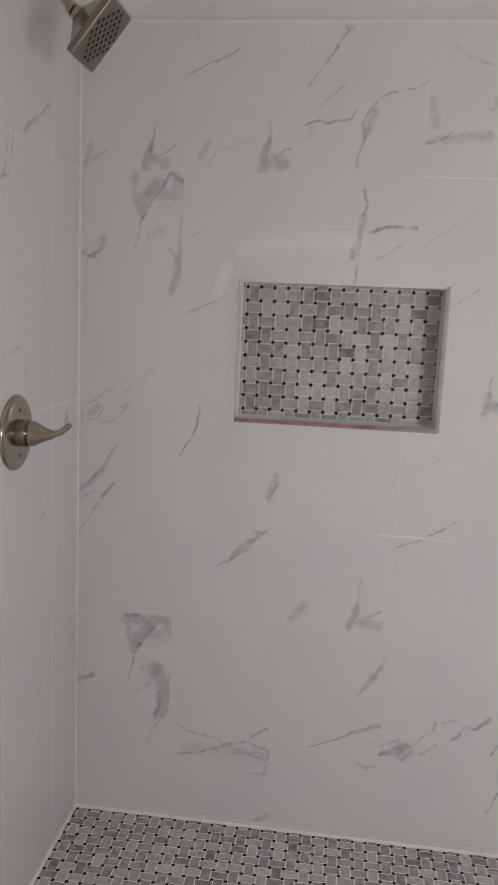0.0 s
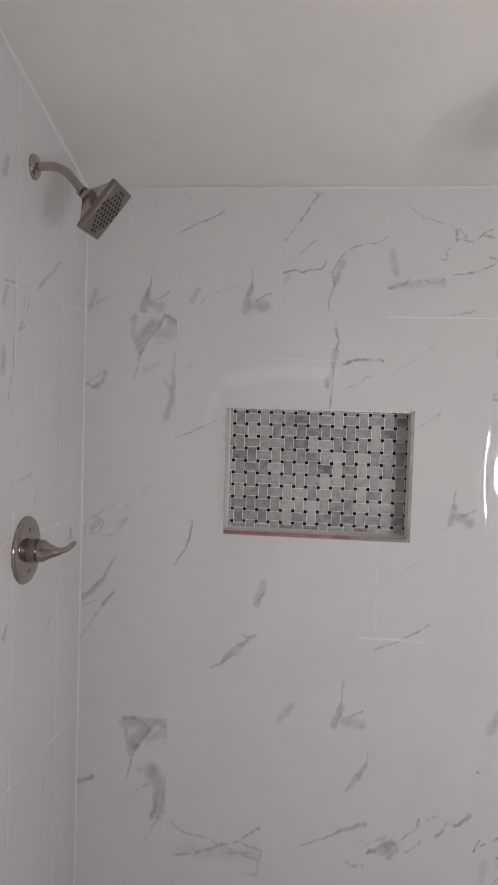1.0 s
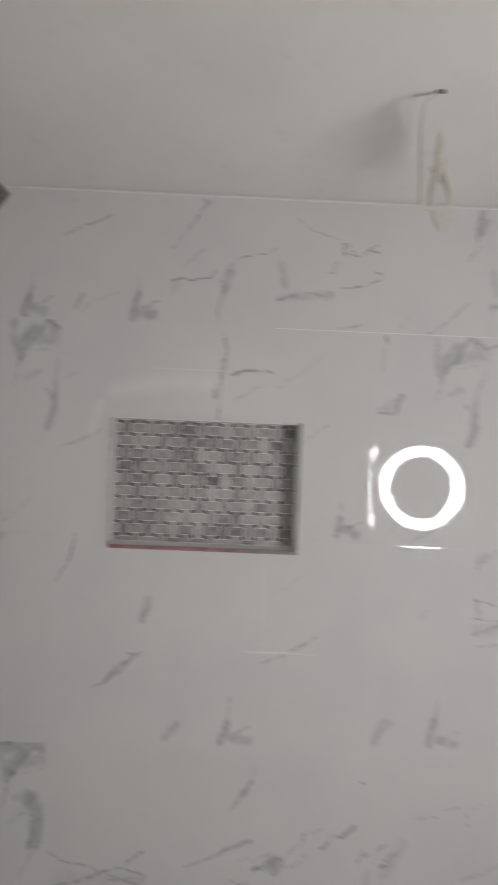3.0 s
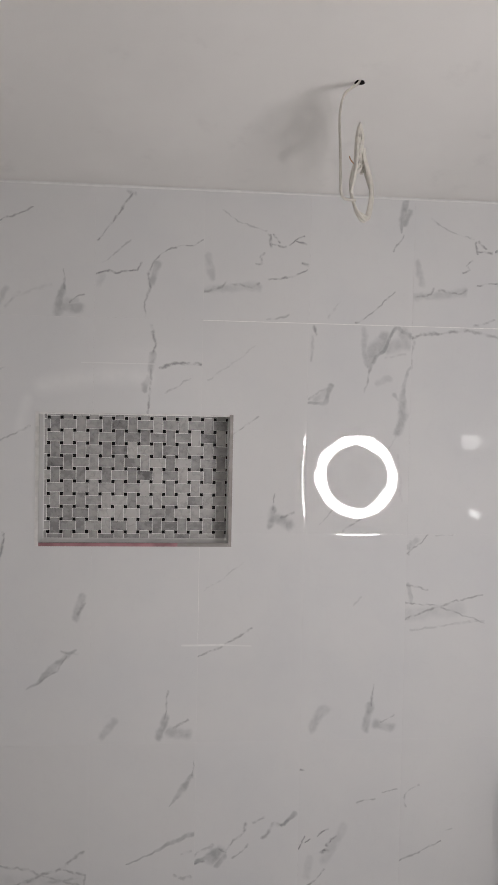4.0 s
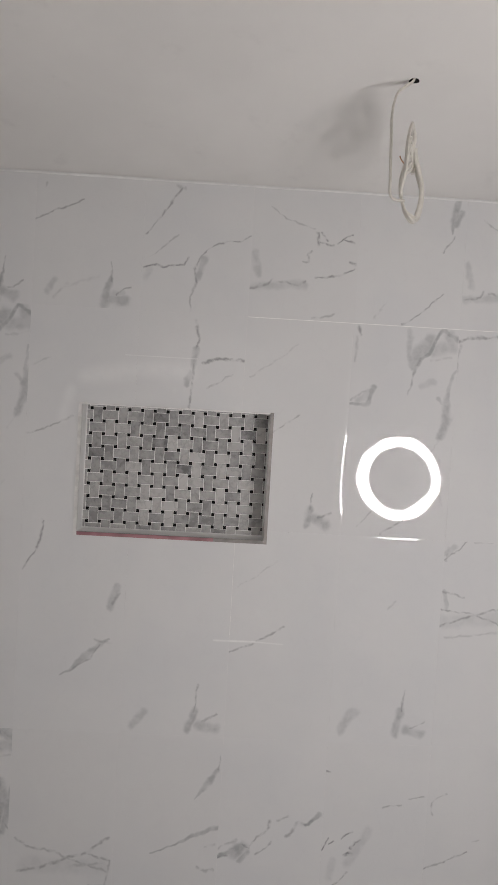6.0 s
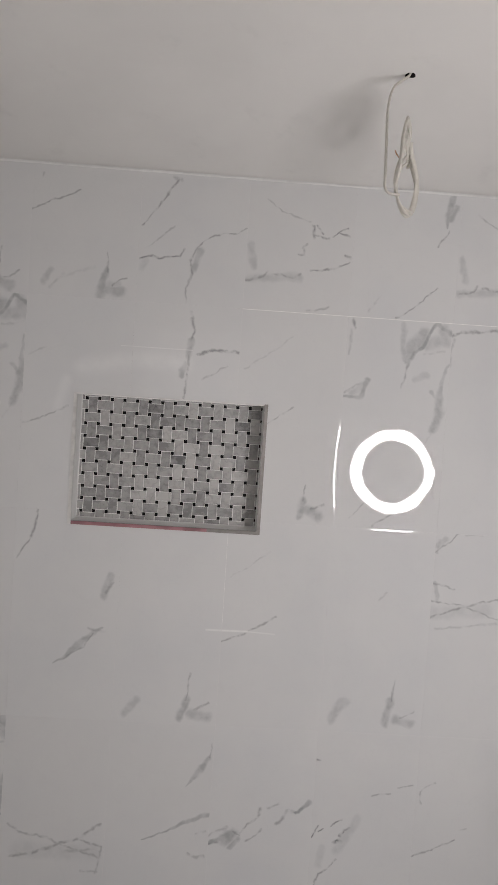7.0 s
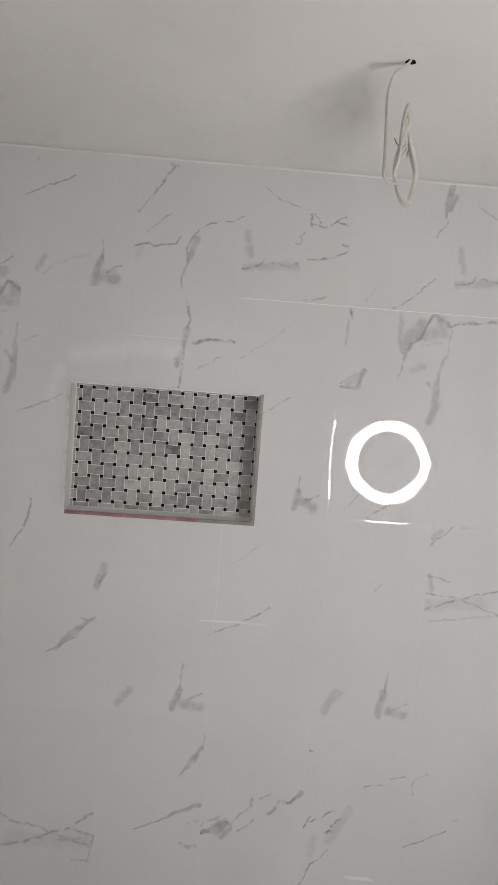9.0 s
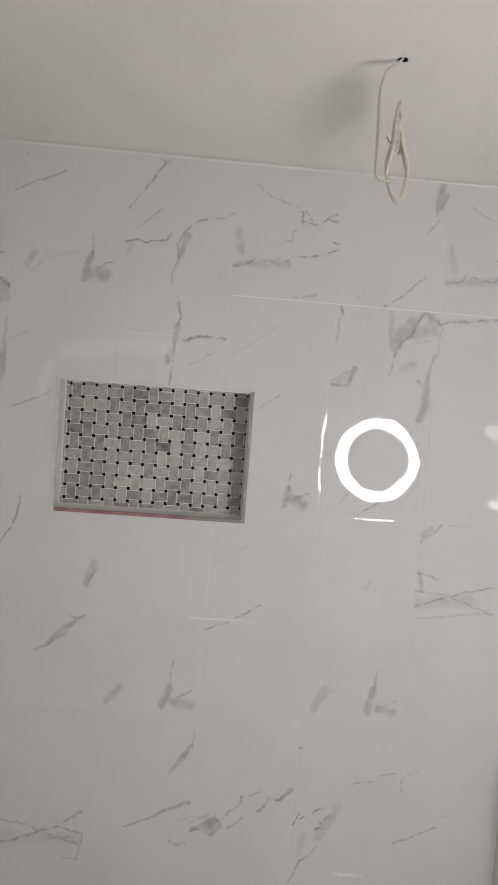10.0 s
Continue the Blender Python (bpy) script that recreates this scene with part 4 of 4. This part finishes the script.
# flush white strips on two joints; the long one's glint is put into colour
for x0, z0, x1, z1 in ((0.896, 1.8541, WING - 0.003, 1.8561), (0.8948, 0.935, 0.8956, 1.206)):
    bm = bmesh.new()
    box(bm, x0, -0.0003, z0, x1, 0.001, z1)
    part("joint_strip", bm, GROUT, wall_back, "thin white strip along a joint")
left_cols = [0.0, -0.194, -0.5, -0.806, -1.0]
LEFT_TILE = marble("marble_tile", LEFT_VEINS["a"], side=True)
for k in range(4):
    mat = LEFT_TILE if k < 3 else PLAIN_TILE
    for row in range(4):
        z0, z1 = ROW_JOINTS[row] + JOINT / 2, ROW_JOINTS[row + 1] - JOINT / 2
        if row == 3:
            z1 = CEILING + 0.03 - SLOPE * left_cols[k + 1]
        a, b = left_cols[k + 1] + JOINT / 2, left_cols[k] - (JOINT / 2 if k else 0.0)
        me = tile_mesh("tile", a, b, z0, z1, mat)
        me.transform(Matrix(((0, -1, 0, 0), (1, 0, 0, 0), (0, 0, 1, 0), (0, 0, 0, 1))))
        ob = new("tile", me)
        ob.parent = wall_left
right_cols = [0.0, -0.269, WING_END]
for k in range(2):
    for row in range(4):
        z0, z1 = ROW_JOINTS[row] + JOINT / 2, ROW_JOINTS[row + 1] - JOINT / 2
        if row == 3:
            z1 = CEILING + 0.03 - SLOPE * right_cols[k + 1]
        me = tile_mesh("tile", -right_cols[k] + (JOINT / 2 if k else 0.0), -right_cols[k + 1] - JOINT / 2, z0, z1, PLAIN_TILE)
        me.transform(Matrix(((0, 1, 0, WING), (-1, 0, 0, 0), (0, 0, 1, 0), (0, 0, 0, 1))))
        ob = new("tile", me)
        ob.parent = wall_right


# ---- niche ----
niche = thing("shower_niche", "recessed shower niche lined with basketweave marble mosaic and metal trim", "niche")
T = 0.004
for name, b in (("side_panel", (nx0, 0.001, nz0 + T, nx0 + T, nd, nz1 - T)), ("side_panel", (nx1 - T, 0.001, nz0 + T, nx1, nd, nz1 - T)),
                ("shelf", (nx0, 0.001, nz0, nx1, nd, nz0 + T)), ("top_panel", (nx0, 0.001, nz1 - T, nx1, nd, nz1))):
    bm = bmesh.new()
    box(bm, *b)
    part(name, bm, NICHE_LINING, niche, bevel=0.0008)
for name, b, mat, label in (("trim_strip", (nx0 - 0.003, -0.0025, nz0 - 0.003, nx0 + 0.0072, 0.006, nz1 + 0.002), TRIM_METAL, "satin metal edge trim"),
                            ("trim_strip", (nx1 - 0.0072, -0.0025, nz0 - 0.003, nx1 + 0.003, 0.006, nz1 + 0.002), SHADED_TRIM, "satin metal edge trim"),
                            ("trim_strip", (nx0 + 0.0074, -0.002, nz0 - 0.003, nx1 - 0.0074, 0.006, nz0 + 0.0072), SHADED_TRIM, "satin metal edge trim"),
                            ("trim_strip", (nx0 + 0.0074, -0.002, nz1 - 0.0015, nx1 - 0.0074, 0.006, nz1 + 0.001), TRIM_METAL, "satin metal edge trim")):
    bm = bmesh.new()
    box(bm, *b)
    part(name, bm, mat, niche, label, bevel=0.0015)
bm = bmesh.new()
box(bm, nx0 + 0.008, -0.0026, nz0 - 0.0028, nx0 + 0.40, -0.0021, nz0 + 0.0068)
part("protective_film", bm, RED_FILM, niche, "torn pink protective film")
bm = bmesh.new()
box(bm, nx0, nd + 0.0011, nz0, nx1, nd + 0.011, nz1)
part("grout_bed", bm, GROUT, niche, "white grout")

bm = bmesh.new()
for a, c, o1, o2 in (((nx0 + T, nd, nz0 + T), (nx0 + T, nd, nz1 - T), (1, 0, 0), (0, -1, 0)), ((nx0 + T, nd, nz0 + T), (nx1 - T, nd, nz0 + T), (0, 0, 1), (0, -1, 0)), ((nx1 - T, nd, nz0 + T), (nx1 - T, nd, nz1 - T), (-1, 0, 0), (0, -1, 0))):
    bead(bm, a, c, 0.0035, o1, o2)
part("caulk_bead", bm, CAULK, niche, "white caulk in the niche corners", smooth=50)

# ---- basketweave mosaic ----
def chip_mesh(name, w, l, tone="", h=0.006, edge=0.0009):
    """A marble chip, face at z = 0, long side along x."""
    bm = bmesh.new()
    rows = []
    for inset, z in ((0.0, -h), (0.0, -edge), (edge, 0.0)):
        rows.append([bm.verts.new((sx * (l / 2 - inset), sy * (w / 2 - inset), z)) for sx, sy in ((-1, -1), (1, -1), (1, 1), (-1, 1))])
    for a, b in zip(rows, rows[1:]):
        for k in range(4):
            bm.faces.new((a[k], a[(k + 1) % 4], b[(k + 1) % 4], b[k]))
    bm.faces.new(rows[-1])
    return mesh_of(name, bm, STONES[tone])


DOT = 0.0096
CHIP_W, CHIP_L = 0.0256, 0.0450
CHIPS = {}


def chip_of(w, l, tone):
    key = (round(w, 4), round(l, 4), tone)
    if key not in CHIPS:
        CHIPS[key] = chip_mesh("mosaic_chip", w, l, tone)
    return CHIPS[key]


def basketweave(u_origin, v_origin, u0, u1, v0, v1, to_world, parent, near=None, rng=None, tones=()):
    """Chips and dots over the rectangle u0..u1, v0..v1, cut at its edges. near: which chips are objects of their own; the rest is one mesh.
    tones: light, middling, dark or blackish, a letter a chip, rows from the top."""
    i0, i1 = math.floor((u0 - u_origin) / PITCH) - 1, math.ceil((u1 - u_origin) / PITCH) + 1
    j0, j1 = math.floor((v0 - v_origin) / PITCH) - 1, math.ceil((v1 - v_origin) / PITCH) + 1
    rest, dots = [], []
    for i in range(i0, i1 + 1):
        for j in range(j0, j1 + 1):
            cu, cv = u_origin + (i + 0.5) * PITCH, v_origin + (j + 0.5) * PITCH
            du, dv = (CHIP_L, CHIP_W) if (i + j) % 2 == 0 else (CHIP_W, CHIP_L)
            a, b, c, d = max(cu - du / 2, u0), min(cu + du / 2, u1), max(cv - dv / 2, v0), min(cv + dv / 2, v1)
            if b - a > 0.003 and d - c > 0.003:
                m = to_world @ pose((a + b) / 2 + rng.uniform(-2e-4, 2e-4), (c + d) / 2 + rng.uniform(-2e-4, 2e-4), rng.uniform(-3e-4, 2e-4), rng.uniform(-0.35, 0.35), rng.uniform(-0.35, 0.35), rng.uniform(-0.5, 0.5))
                if near is None or near((a + b) / 2, (c + d) / 2):
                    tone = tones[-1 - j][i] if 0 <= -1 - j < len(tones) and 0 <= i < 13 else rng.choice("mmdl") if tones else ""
                    ob = new("mosaic_chip", chip_of(d - c, b - a, tone) if b - a >= d - c else chip_of(b - a, d - c, tone))
                    ob.matrix_world = m if b - a >= d - c else m @ pose(0, 0, 0, 0, 0, 90)
                    ob.parent = parent
                else:
                    rest.append((m, b - a, d - c))
            x, y = u_origin + i * PITCH, v_origin + j * PITCH
            s = DOT / 2
            if u0 < x - s / 2 and x + s / 2 < u1 and v0 < y - s / 2 and y + s / 2 < v1:
                dots.append(to_world @ pose(x + rng.uniform(-3e-4, 3e-4), y + rng.uniform(-3e-4, 3e-4), 1e-4, 0, 0, rng.uniform(-3, 3)))
    for name, items, material, label in (("mosaic_dots", [(m, DOT, DOT) for m in dots], BLACK_DOT, "small black stone dots"), ("mosaic_rest", rest, STONES[""], "grey marble chips")):
        verts, faces = [], []
        for m, l, w in items:
            k = len(verts)
            for z, e in ((-0.005, 0.0), (-0.0007, 0.0), (0.0, 0.0007)):
                verts += [tuple(m @ Vector((sx * (l / 2 - e), sy * (w / 2 - e), z))) for sx, sy in ((-1, -1), (1, -1), (1, 1), (-1, 1))]
            faces += [(k + q + 4 * h, k + (q + 1) % 4 + 4 * h, k + (q + 1) % 4 + 4 + 4 * h, k + q + 4 + 4 * h) for h in (0, 1) for q in range(4)]
            faces.append((k + 8, k + 9, k + 10, k + 11))
        if faces:
            me = bpy.data.meshes.new(name)
            me.from_pydata(verts, [], faces)
            me.materials.append(material)
            ob = new(name, me)
            ob.parent = parent
            tagged(ob, label, kind="stuff")


# upright in the niche: u along x, v up
upright = Matrix(((1, 0, 0, 0), (0, 0, -1, nd), (0, 1, 0, 0), (0, 0, 0, 1)))
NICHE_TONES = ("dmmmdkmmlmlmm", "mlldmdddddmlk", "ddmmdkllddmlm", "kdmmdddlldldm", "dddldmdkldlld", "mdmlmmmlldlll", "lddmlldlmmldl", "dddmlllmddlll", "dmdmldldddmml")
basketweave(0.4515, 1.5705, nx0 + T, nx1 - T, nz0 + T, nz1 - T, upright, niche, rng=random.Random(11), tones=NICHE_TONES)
flat = Matrix.Identity(4)
basketweave(0.012, -0.012, 0.004, 1.826, -1.098, -0.004, flat, floor, near=lambda u, v: v > -0.24 and u < 1.45, rng=random.Random(12))
